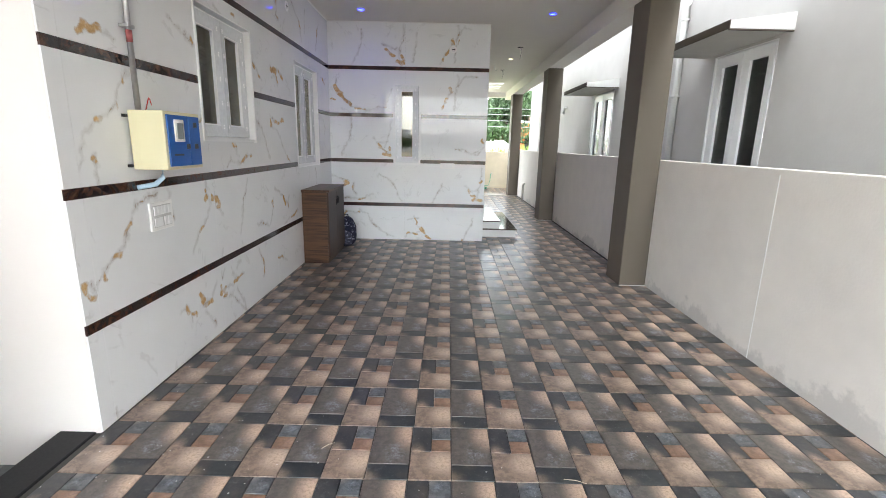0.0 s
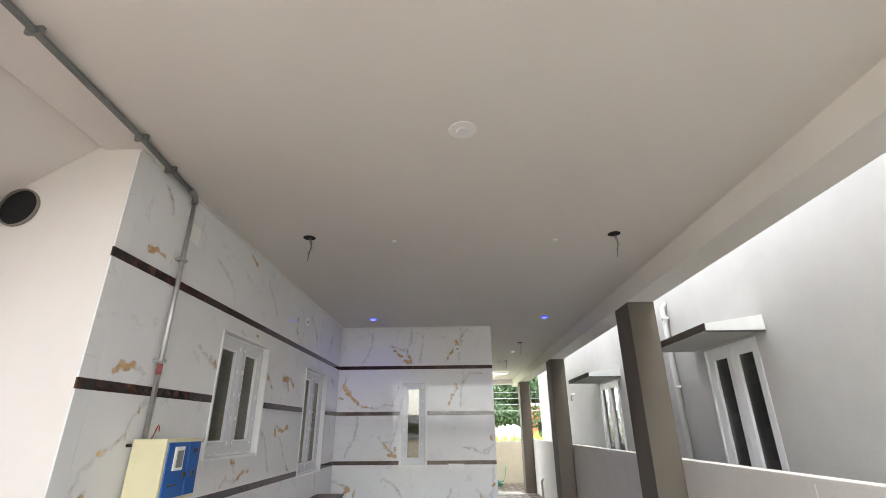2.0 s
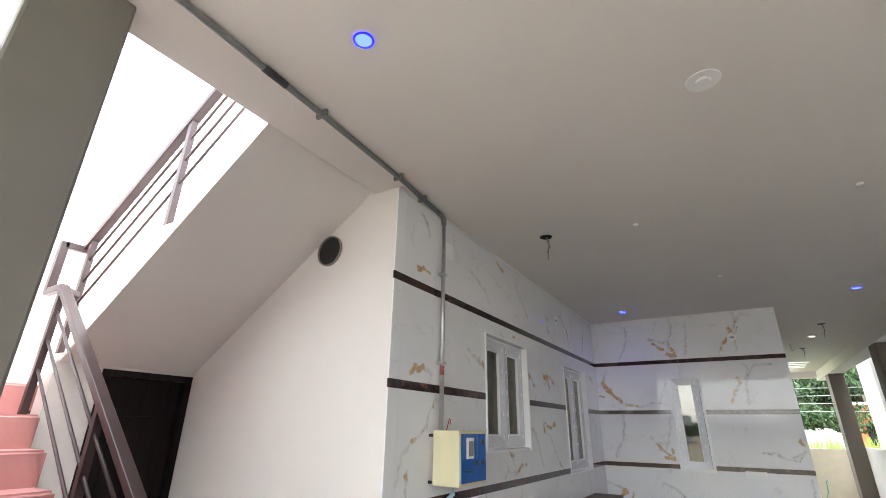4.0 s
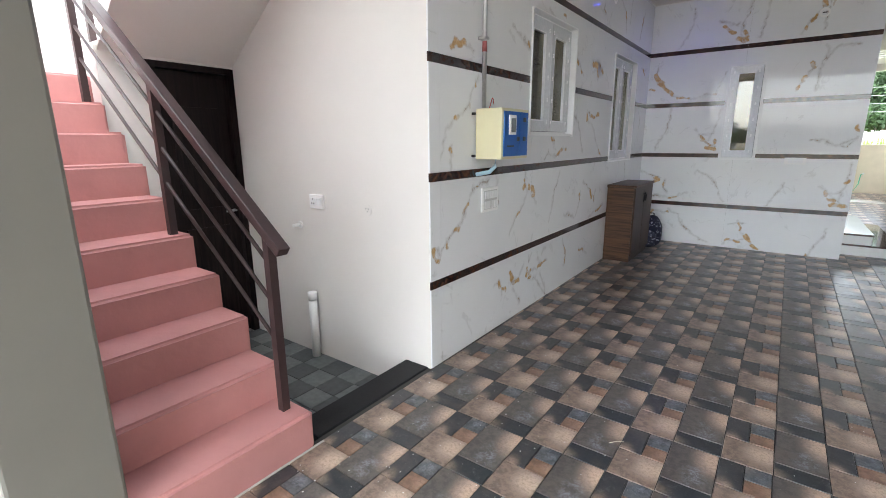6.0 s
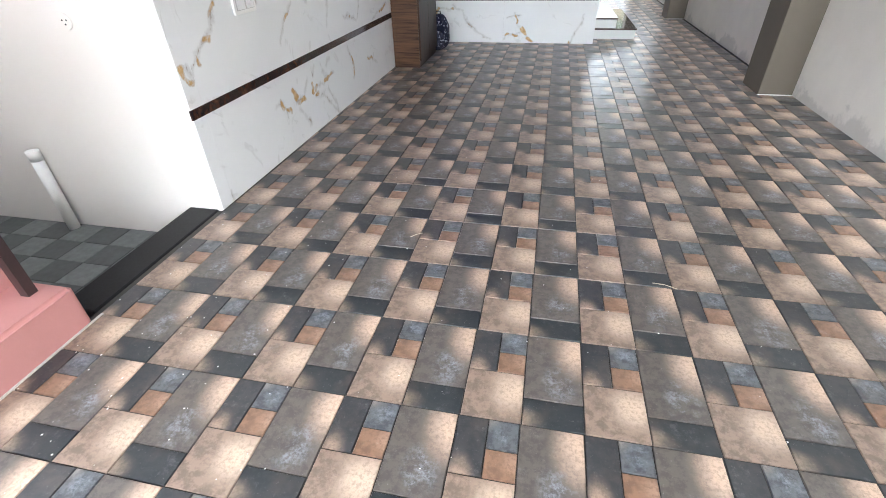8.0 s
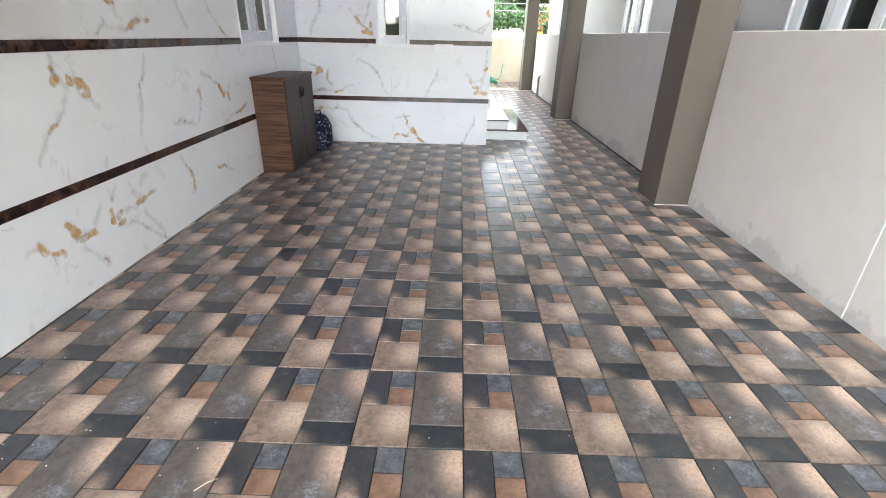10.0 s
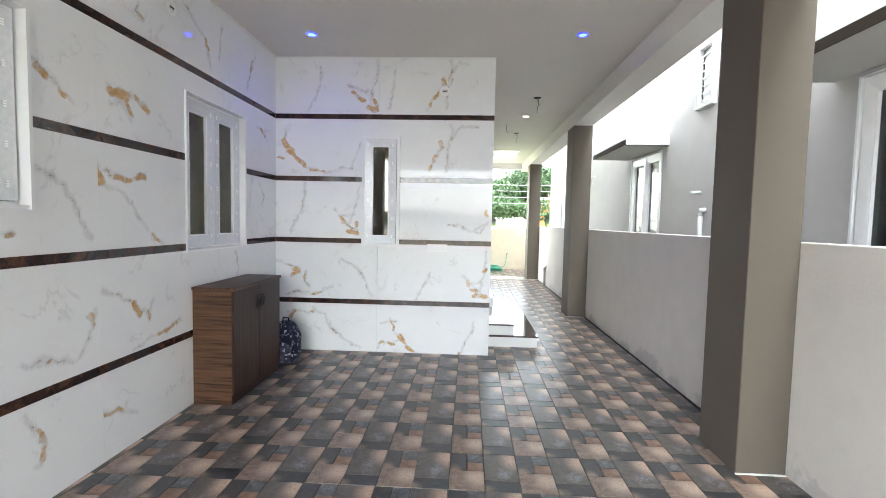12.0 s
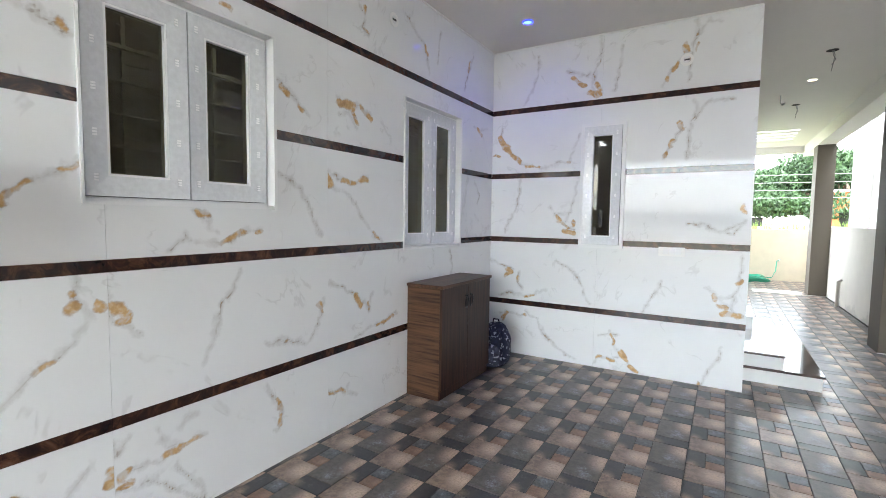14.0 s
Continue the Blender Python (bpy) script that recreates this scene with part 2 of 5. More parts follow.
M_DARK = print_material("print_dark_slate", (0.034, 0.038, 0.041), (0.26, 0.20, 0.15), -0.15, 0.2, (0.026, 0.031, 0.035))
M_GROUT = mat("grout", (0.05, 0.047, 0.043), 0.9, bump=0.3)
M_CREAM = mat("cream_wall_paint", (0.745, 0.715, 0.68), 0.75, var=0.015, scale=3, bump=0.12, bump_scale=25)
M_CEIL = mat("ceiling_paint", (0.74, 0.715, 0.675), 0.8, var=0.012, scale=2, bump=0.06, bump_scale=15)
M_WHITE = mat("white_wall_paint", (0.82, 0.82, 0.80), 0.8, var=0.02, scale=3, bump=0.12, bump_scale=30)
M_NEIGH = mat("neighbour_wall_paint", (0.53, 0.52, 0.505), 0.85, var=0.03, scale=4, bump=0.3, bump_scale=45, stain=0.06)
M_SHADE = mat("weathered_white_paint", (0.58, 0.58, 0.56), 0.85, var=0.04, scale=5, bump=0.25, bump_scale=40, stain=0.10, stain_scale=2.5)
M_CWALL = mat("compound_wall_plaster", (0.69, 0.655, 0.61), 0.9, var=0.03, scale=5, bump=0.35, bump_scale=50, stain=0.12)
nt = M_CWALL.node_tree
geo = nt.nodes.new("ShaderNodeNewGeometry")
sep = nt.nodes.new("ShaderNodeSeparateXYZ")
nt.links.new(geo.outputs["Position"], sep.inputs[0])
damp = node(nt, "ShaderNodeTexNoise", Scale=2.6, Detail=7.0, Roughness=0.65)
nt.links.new(geo.outputs["Position"], damp.inputs["Vector"])
tide = calc(nt, "SUBTRACT", calc(nt, "MULTIPLY", damp.outputs["Fac"], 0.75), sep.outputs["Z"])
base = nt.nodes["Principled BSDF"].inputs["Base Color"]
painted = base.links[0].from_socket
nt.links.new(mix(nt, maprange(nt, tide, 0.27, 0.35, 0.0, 0.40), painted, (0.33, 0.32, 0.31)), base)
M_TAUPE = mat("taupe_paint", (0.112, 0.094, 0.073), 0.7, var=0.03, scale=4, bump=0.12, bump_scale=30)
M_COLGREY = mat("grey_olive_paint", (0.215, 0.205, 0.178), 0.6, var=0.03, scale=4, bump=0.1, bump_scale=30)
M_PINK = mat("pink_floor_paint", (0.555, 0.262, 0.25), 0.55, var=0.07, scale=7, bump=0.4, bump_scale=30, stain=0.2, stain_scale=3.5)
M_RAIL = mat("dark_brown_rail_paint", (0.046, 0.027, 0.027), 0.38, var=0.06, scale=20)
M_DOOR = wood_material("dark_stained_door_wood", (0.012, 0.008, 0.007), (0.006, 0.004, 0.004), 2)
M_DOOR.node_tree.nodes["Principled BSDF"].inputs["Specular IOR Level"].default_value = 0.12
M_UPVC = mat("white_upvc", (0.83, 0.84, 0.85), 0.28, var=0.01, scale=10)
M_FILM = mat("protective_film", (0.72, 0.74, 0.765), 0.15, var=0.06, scale=40, bump=0.3, bump_scale=60)
M_TAPE = mat("window_tape_marks", (0.93, 0.94, 0.95), 0.4, var=0.02)
M_GLASS = glass_material("pattern_glass", (0.46, 0.43, 0.27), 0.04, 0.9, 1.0)
M_CLEAR = glass_material("tinted_glass", (0.30, 0.25, 0.15), 0.0, 0.0, 1.0)
M_CLEAR.node_tree.nodes["Principled BSDF"].inputs["IOR"].default_value = 1.75
M_OAK = wood_material("walnut_side_laminate", (0.075, 0.038, 0.022), (0.035, 0.018, 0.012), 1)
M_OAKX = wood_material("walnut_end_laminate", (0.088, 0.044, 0.024), (0.034, 0.016, 0.009), 0)
M_OAKZ = wood_material("walnut_door_laminate", (0.038, 0.018, 0.010), (0.020, 0.010, 0.006), 2)
M_BLACKMETAL = mat("black_metal", (0.02, 0.02, 0.02), 0.35, metal=0.6)
M_BOXCREAM = mat("cream_enamel", (0.72, 0.67, 0.44), 0.35, var=0.02, scale=12)
M_BLUEP = mat("blue_enamel", (0.008, 0.105, 0.42), 0.3, var=0.03, scale=15)
M_GALV = mat("galvanised_steel", (0.52, 0.53, 0.54), 0.35, metal=0.85, var=0.1, scale=30)
M_DGALV = mat("dull_grey_conduit", (0.22, 0.23, 0.22), 0.5, metal=0.3, var=0.1, scale=30)
M_PVC = mat("white_pvc", (0.82, 0.82, 0.80), 0.35, var=0.02)
M_PVCBLUE = mat("pale_blue_pvc", (0.42, 0.58, 0.70), 0.4, var=0.03)
M_RED = mat("red_paint", (0.55, 0.03, 0.03), 0.4)
M_REDBAND = mat("faded_red_tape", (0.36, 0.10, 0.10), 0.45, var=0.2, scale=40)
M_PLASTIC = mat("white_plastic", (0.86, 0.86, 0.85), 0.3, var=0.01)
M_DARKPL = mat("dark_plastic", (0.03, 0.03, 0.035), 0.4)
M_BAND = mat("brown_band_paint", (0.062, 0.047, 0.035), 0.7, var=0.05, scale=6, bump=0.15, bump_scale=30)
M_NGLASS = glass_material("wavy_glass", (0.22, 0.24, 0.22), 0.10, 0.35, 1.0)
M_GAPSHADE = mat("grey_gap_shade", (0.58, 0.58, 0.58), 0.4, var=0.03)
M_GREYPL = mat("grey_screen", (0.25, 0.28, 0.28), 0.2)
M_GRANITE = mat("black_granite", (0.012, 0.012, 0.013), 0.45, spec=0.2, var=0.3, scale=120, stain=0.2, stain_scale=6)
M_BROWNGRAN = mat("dark_brown_granite", (0.055, 0.035, 0.028), 0.08, var=0.35, scale=90)
M_STEPWHITE = mat("white_marble_step", (0.80, 0.81, 0.80), 0.12, var=0.03, scale=5)
M_CHECKD = mat("wet_area_tile_dark", (0.055, 0.062, 0.062), 0.45, var=0.2, scale=25)
M_CHECKL = mat("wet_area_tile_light", (0.125, 0.137, 0.133), 0.45, var=0.2, scale=25)
# Near-black colour paints the shade inside openings; no real hole lies behind.
M_HOLESHADE = mat("opening_shade_black", (0.012, 0.012, 0.012), 0.9)
M_WIRE = mat("wire_insulation", (0.20, 0.20, 0.20), 0.5)
M_LEAF = mat("tree_leaves", (0.026, 0.056, 0.015), 0.6, var=0.45, scale=1.2)
M_BARK = mat("bark", (0.12, 0.09, 0.065), 0.9, var=0.2, bump=0.5)
M_GRASS = mat("grass", (0.16, 0.24, 0.045), 0.9, var=0.35, scale=0.8)
M_GROUND = mat("dry_ground", (0.26, 0.225, 0.16), 0.95, var=0.2, scale=0.4, stain=0.3, stain_scale=0.1)
M_ORANGE = mat("orange_house_paint", (0.62, 0.17, 0.07), 0.8, var=0.05)
M_YELLOW = mat("pale_yellow_paint", (0.62, 0.55, 0.43), 0.8, var=0.05)
M_PINKISH = mat("pale_pink_plaster", (0.60, 0.45, 0.38), 0.9, var=0.12, scale=1.5)
M_FARGREY = mat("distant_building_paint", (0.50, 0.52, 0.55), 0.9, var=0.1)
M_GREEN = mat("green_hose", (0.03, 0.33, 0.20), 0.4)
M_NAVY = mat("navy_bag_cloth", (0.008, 0.010, 0.028), 0.9, var=0.3, scale=30, bump=0.5, bump_scale=150)
M_BAGPRINT = mat("bag_print", (0.035, 0.038, 0.065), 0.85, var=0.7, scale=40, stain=0.5, stain_scale=25)
for m_ in (M_BAGPRINT, M_NAVY):
    nt = m_.node_tree
    blot = node(nt, "ShaderNodeTexNoise", Scale=34.0, Detail=2.0)
    nt.links.new(nt.nodes.new("ShaderNodeNewGeometry").outputs["Position"], blot.inputs["Vector"])
    base = nt.nodes["Principled BSDF"].inputs["Base Color"]
    nt.links.new(mix(nt, maprange(nt, blot.outputs["Fac"], 0.60, 0.63, 0.0, 0.7), base.links[0].from_socket, (0.42, 0.44, 0.52)), base)
M_LEDBLUE = glow("blue_led", (0.018, 0.03, 1.0), 2.0)
M_LEDRIM = glow("blue_led_rim", (0.003, 0.003, 1.0), 0.8)
M_LEDWARM = glow("warm_led", (1.0, 0.86, 0.6), 0.4)


# ---- mesh helpers ----
def add_box(bm, x0, x1, y0, y1, z0, z1, bevel=0.0):
    start = len(bm.verts)
    v = [bm.verts.new((x, y, z)) for z in (z0, z1) for y in (y0, y1) for x in (x0, x1)]
    faces = [bm.faces.new([v[i] for i in q]) for q in ((0, 2, 3, 1), (4, 5, 7, 6), (0, 1, 5, 4), (2, 6, 7, 3), (0, 4, 6, 2), (1, 3, 7, 5))]
    if bevel:
        edges = {e for f in faces for e in f.edges}
        bmesh.ops.bevel(bm, geom=list(edges), offset=bevel, segments=2, profile=0.5, affect="EDGES")
    return bm


def box(*a, bevel=0.0):
    return add_box(bmesh.new(), *a, bevel=bevel)


def add_tube(bm, pts, r, seg=10, closed_ends=True):
    """A round tube along a line of points."""
    pts = [Vector(p) for p in pts]
    rings = []
    for i, p in enumerate(pts):
        d = (pts[min(i + 1, len(pts) - 1)] - pts[max(i - 1, 0)]).normalized()
        up = Vector((0, 0, 1)) if abs(d.z) < 0.9 else Vector((0, 1, 0))
        a = d.cross(up).normalized()
        b = d.cross(a).normalized()
        rr = r[i] if isinstance(r, (list, tuple)) else r
        rings.append([bm.verts.new(p + (a * math.cos(k * math.tau / seg) + b * math.sin(k * math.tau / seg)) * rr) for k in range(seg)])
    for r0, r1 in zip(rings, rings[1:]):
        for k in range(seg):
            bm.faces.new((r0[k], r0[(k + 1) % seg], r1[(k + 1) % seg], r1[k])).smooth = True
    if closed_ends:
        bm.faces.new(rings[0][::-1])
        bm.faces.new(rings[-1])
    return bm


def tube(pts, r, seg=10):
    return add_tube(bmesh.new(), pts, r, seg)


def lathe(profile, seg=24, axis="z", ring_only=False):
    """A turned body from (radius, height) pairs."""
    bm = bmesh.new()
    rings = []
    for rad, h in profile:
        ring = []
        for k in range(seg):
            a = k * math.tau / seg
            p = (rad * math.cos(a), rad * math.sin(a), h)
            if axis == "x":
                p = (p[2], p[0], p[1])
            if axis == "y":
                p = (p[0], p[2], p[1])
            ring.append(bm.verts.new(p))
        rings.append(ring)
    if ring_only:
        rings.append(rings[0])
    for r0, r1 in zip(rings, rings[1:]):
        for k in range(seg):
            bm.faces.new((r0[k], r0[(k + 1) % seg], r1[(k + 1) % seg], r1[k]))
    if ring_only:
        return bm
    bm.faces.new(rings[0][::-1])
    bm.faces.new(rings[-1])
    return bm


def shift(bm, x=0, y=0, z=0, m=None):
    bmesh.ops.transform(bm, matrix=m if m is not None else Matrix.Translation((x, y, z)), verts=bm.verts)
    return bm


def prism(poly, y0, y1, axis="y"):
    """An outline in the x, z plane drawn out along y (or in the y, z plane along x)."""
    bm = bmesh.new()
    put = (lambda a, b, c: (a, c, b)) if axis == "y" else (lambda a, b, c: (c, a, b))
    f0 = [bm.verts.new(put(a, b, y0)) for a, b in poly]
    f1 = [bm.verts.new(put(a, b, y1)) for a, b in poly]
    bm.faces.new(f0)
    bm.faces.new(f1[::-1])
    for i in range(len(poly)):
        j = (i + 1) % len(poly)
        bm.faces.new((f0[i], f1[i], f1[j], f0[j]))
    return bm


def mesh_of(name, bm, material):
    me = bpy.data.meshes.new(name)
    bmesh.ops.recalc_face_normals(bm, faces=bm.faces)
    bm.to_mesh(me)
    bm.free()
    me.materials.append(material)
    return me


def part(name, bm, material, parent=None, label=""):
    ob = new(name, mesh_of(name, bm, material))
    if parent is not None:
        ob.parent = parent
    if label:
        ob["label"] = label
    return ob


def thing(name, label, category, at=None, group=""):
    ob = new(name)
    ob.empty_display_size = 0.05
    if at is not None:
        ob.matrix_basis = at if isinstance(at, Matrix) else Matrix.Translation(at)
    return tagged(ob, label, category, group)


def solid(name, bm, material, label, category, group=""):
    return tagged(part(name, bm, material), label, category, group)


def structure(name, bm, material, label, category):
    return tagged(part(name, bm, material), label, category, kind="structure")


def slab_with_holes(u0, u1, v0, v1, w0, w1, holes, put):
    """A flat slab in u, v of thickness w0..w1 with rectangular openings; put maps u, v, w to x, y, z."""
    us = sorted({u0, u1, *[c for h in holes for c in h[:2] if u0 < c < u1]})
    vs = sorted({v0, v1, *[c for h in holes for c in h[2:] if v0 < c < v1]})
    bm = bmesh.new()
    solid_cell = {}
    for i in range(len(us) - 1):
        for j in range(len(vs) - 1):
            cu, cv = (us[i] + us[i + 1]) / 2, (vs[j] + vs[j + 1]) / 2
            solid_cell[i, j] = not any(h[0] < cu < h[1] and h[2] < cv < h[3] for h in holes)
    verts = {}

    def vert(i, j, k):
        if (i, j, k) not in verts:
            verts[i, j, k] = bm.verts.new(put(us[i], vs[j], (w0, w1)[k]))
        return verts[i, j, k]

    for (i, j), on in solid_cell.items():
        if not on:
            continue
        for k in (0, 1):
            bm.faces.new([vert(i, j, k), vert(i + 1, j, k), vert(i + 1, j + 1, k), vert(i, j + 1, k)])
        for di, dj, a, b in ((-1, 0, (i, j), (i, j + 1)), (1, 0, (i + 1, j), (i + 1, j + 1)), (0, -1, (i, j), (i + 1, j)), (0, 1, (i, j + 1), (i + 1, j + 1))):
            if not solid_cell.get((i + di, j + dj), False):
                bm.faces.new([vert(*a, 0), vert(*b, 0), vert(*b, 1), vert(*a, 1)])
    return bm


ON_X = lambda u, v, w: (w, u, v)
ON_Y = lambda u, v, w: (u, w, v)
ON_Z = lambda u, v, w: (u, v, w)

# ---- the plan ----
WX = -1.77          # tiled side wall
WEND = 2.43         # its free end
FY = 7.32           # tiled cross wall
HX = 0.53           # the house's side along the passage
CEIL = 3.10
CW = 2.12           # compound wall face
NX = 2.90           # neighbour's wall
FRONT = -3.0
WIN1 = (3.68, 4.555, 1.443, 2.34)
WIN2 = (5.745, 6.618, 1.158, 2.312)
WIN3 = (-0.837, -0.44, 1.14, 2.29)

# ---- structure ----
structure("ground", box(-400, 400, -400, 400, -0.45, -0.35), M_GROUND, "dry open ground with sparse grass", "ground")
structure("wall_side", slab_with_holes(WEND + 0.2, FY, -0.05, CEIL, WX - 0.23, WX - 0.012, [WIN1, WIN2], ON_X), M_CREAM, "house wall carrying the marble tiles", "wall")
structure("wall_cross", slab_with_holes(WX - 0.23, HX - 0.012, -0.05, CEIL, FY + 0.012, FY + 0.23, [WIN3], ON_Y), M_CREAM, "cross wall of the house carrying marble tiles", "wall")
structure("wall_passage", box(HX - 0.22, HX, FY + 0.23, 13.2, -0.05, CEIL), M_WHITE, "white house wall along the side passage", "wall")
structure("wall_back", box(-5.2, HX, 13.2, 13.4, -0.05, CEIL), M_WHITE, "plain back wall of the house", "wall")
structure("wall_stairwell", box(-3.76, WX - 0.0105, WEND, WEND + 0.20, -0.25, CEIL), M_CREAM, "smooth cream painted wall beside the stairs", "wall")
structure("wall_house_west", box(-5.2, -5.0, -0.2, 13.2, -0.25, 3.98), M_WHITE, "white boundary wall behind the stair landing", "wall")
structure("ceiling", slab_with_holes(-1.97, 1.835, FRONT, 15.7, CEIL, CEIL + 0.15, [(0.56, 1.5, 13.45 + 0.36 * k, 13.58 + 0.36 * k) for k in range(4)], ON_Z), M_CEIL, "smooth off-white painted porch ceiling", "ceiling")
structure("roof_house", box(-5.0, -1.972, WEND + 0.2, 13.3, CEIL + 0.002, CEIL + 0.15), M_CEIL, "roof slab over the rooms", "ceiling")
structure("beam_side", box(1.835, CW, FRONT, 15.9, 2.888, CEIL + 0.15), M_CEIL, "plastered edge beam resting on the columns", "beam")
structure("beam_end", box(-5.0, 1.835, 15.7, 15.9, 2.95, CEIL + 0.15), M_CEIL, "plastered end beam of the porch roof", "beam")
# Unseen parapet, its height chosen to hold back skylight from the side gap.
structure("parapet", box(1.87, CW, FRONT, 15.9, CEIL + 0.15, CEIL + 0.85), M_CWALL, "unseen parapet limiting skylight above the edge beam", "wall")
structure("wall_stairwell_top", box(-3.76, -1.973, WEND, WEND + 0.2, CEIL, CEIL + 0.6), M_CREAM, "cream wall continuing above the porch ceiling", "wall")
# Added wall: its unseen height is set to shade the cream stair wall.
structure("wall_stair_shade", box(-5.0, -2.152, 0.58, 0.785, -0.3, 3.2), M_WHITE, "added white wall shading the stair side, top unseen", "wall")
structure("compound_wall", box(CW, CW + 0.11, FRONT, 16.6, -0.3, 1.34, bevel=0.006), M_CWALL, "rough plastered low compound wall with damp stains", "wall")
structure("wall_end", box(-5.0, CW, 16.5, 16.62, -0.3, 1.24, bevel=0.006), M_YELLOW, "low cream end wall of the passage", "wall")
for y0 in (5.15, 9.52, 14.10, -2.9):
    structure("column", box(1.84, CW + 0.003, y0, y0 + 0.41, -0.02, 2.888, bevel=0.006), M_TAUPE, "taupe painted square column beside the compound wall", "column")

for y0 in (5.15, 9.52, 14.10):
    structure("trim_column", box(1.836, CW, y0 - 0.012, y0 - 0.001, -0.004, 0.006), M_WHITE, "thin white grout line at the column foot", "trim")
structure("trim_step", box(WX + 0.005, WX + 0.016, 0.80, 1.56, -0.004, 0.0035), M_CWALL, "pale mortar joint at the foot of the stairs", "trim")
# Thin dark strip on the floor along the foot of the compound wall.
structure("trim_wall_foot", box(CW - 0.028, CW - 0.001, 5.60, 14.05, -0.004, 0.0035), M_GROUT, "thin dark strip along the compound wall foot", "trim")
structure("floor", box(-1.80, CW, FRONT, 16.5, -0.30, -0.006), M_GROUT, "porch floor of patterned stone-print tiles", "floor")
structure("wet_floor", box(-5.0, -1.99, 1.50, WEND, -0.40, -0.205), M_GROUT, "sunken tiled floor under the stairs", "floor")
structure("curb", box(-1.985, -1.80, 1.56, WEND, -0.25, 0.004, bevel=0.008), M_GRANITE, "black granite threshold curb", "curb")
structure("wall_street_side", box(-3.2, -3.05, FRONT, 0.58, -0.35, 1.5), M_WHITE, "low white painted wall beside the porch", "wall")
structure("column_front", box(-2.15, -1.805, 0.50, 0.785, -0.02, CEIL, bevel=0.012), M_COLGREY, "grey olive painted column beside the stairs", "column")
structure("floor_edge", box(-3.0, -1.803, FRONT, 1.0, -0.30, -0.004), M_CWALL, "plain cement floor beside the porch", "floor")


# ---- windows ----
def casement(name, w, h, m, sashes, glass, label, depth=0.06, tape=True, lining=0.0):
    """A plastic window: outer frame, sashes with film-covered bars, glass. Local x along the wall, y outwards, z up."""
    win = tagged(new(name), label, "window", kind="structure")
    win.matrix_basis = m
    f = 0.022 if sashes > 1 else 0.03
    bm = bmesh.new()
    for a in ((0, f, 0, h), (w - f, w, 0, h), (f, w - f, 0, f), (f, w - f, h - f, h)):
        add_box(bm, a[0], a[1], -0.05, depth - 0.02, a[2], a[3])
    part("window_frame", bm, M_UPVC, win)
    if lining:
        bm = bmesh.new()
        for a in ((-0.003, 0.007, -0.010, h + 0.004, lining - 0.008), (w - 0.008, w + 0.010, -0.016, h + 0.004, lining), (0.007, w - 0.008, -0.010, 0.008, lining - 0.010), (0.007, w - 0.008, h - 0.006, h + 0.004, lining - 0.002)):
            add_box(bm, a[0], a[1], -0.1, a[4], a[2], a[3])
        part("lining", bm, M_UPVC, win)
    sw = (w - 2 * f) / sashes
    s = 0.083 if sashes > 1 else 0.075
    for k in range(sashes):
        x0, x1, z0, z1 = f + k * sw + 0.003, f + (k + 1) * sw - 0.003, f + 0.003, h - f - 0.003
        bm = bmesh.new()
        o, i = [(x0, z0), (x1, z0), (x1, z1), (x0, z1)], [(x0 + s, z0 + s), (x1 - s, z0 + s), (x1 - s, z1 - s), (x0 + s, z1 - s)]
        for q in range(4):
            n = (q + 1) % 4
            lo = [bm.verts.new((x, -0.03, z)) for x, z in (o[q], o[n], i[n], i[q])]
            hi = [bm.verts.new((x, y, z)) for (x, z), y in zip((o[q], o[n], i[n], i[q]), (depth - 0.004, depth - 0.004, depth - 0.014, depth - 0.014))]
            bm.faces.new(lo)
            bm.faces.new(hi)
            for e in range(4):
                bm.faces.new((lo[e], lo[(e + 1) % 4], hi[(e + 1) % 4], hi[e]))
        sash = part("sash", bm, M_FILM if tape else M_UPVC, win)
        part("pane", box(x0 + s - 0.004, x1 - s + 0.004, 0.012, 0.018, z0 + s - 0.004, z1 - s + 0.004), glass, sash)
        bm = bmesh.new()
        i0, i1, j0, j1, e = x0 + s - 0.003, x1 - s + 0.003, z0 + s - 0.003, z1 - s + 0.003, 0.013
        for a in ((i0, i0 + e, j0, j1), (i1 - e, i1, j0, j1), (i0 + e, i1 - e, j0, j0 + e), (i0 + e, i1 - e, j1 - e, j1)):
            add_box(bm, a[0], a[1], 0.0185, depth - 0.016, a[2], a[3])
        part("glazing_bead", bm, M_UPVC, sash, "bright white glazing bead")
        if tape:
            bm = bmesh.new()
            n = max(3, int((z1 - z0) / 0.16))
            for q in range(n):
                zz = z0 + 0.06 + (z1 - z0 - 0.14) * q / (n - 1)
                for xx in (x0 + s * 0.35, x1 - s * 0.65):
                    for dz in (0.0, 0.011, 0.022):
                        add_box(bm, xx, xx + 0.016, depth - 0.006, depth - 0.0025, zz + dz, zz + dz + 0.007)
            part("film_mark", bm, M_TAPE, sash)
    if lining:
        for k in range(max(4, int(h / 0.14))):
            zz = 0.10 + (h - 0.2) * k / (max(4, int(h / 0.14)) - 1)
            part("grille_bar", box(0.02, w - 0.02, -0.074, -0.060, zz, zz + 0.014), M_UPVC, win)
        for k in range(sashes):
            xx = f + (k + 0.5) * sw
            part("grille_bar", box(xx - 0.008, xx + 0.008, -0.088, -0.076, 0.02, h - 0.02), M_UPVC, win)
    return win


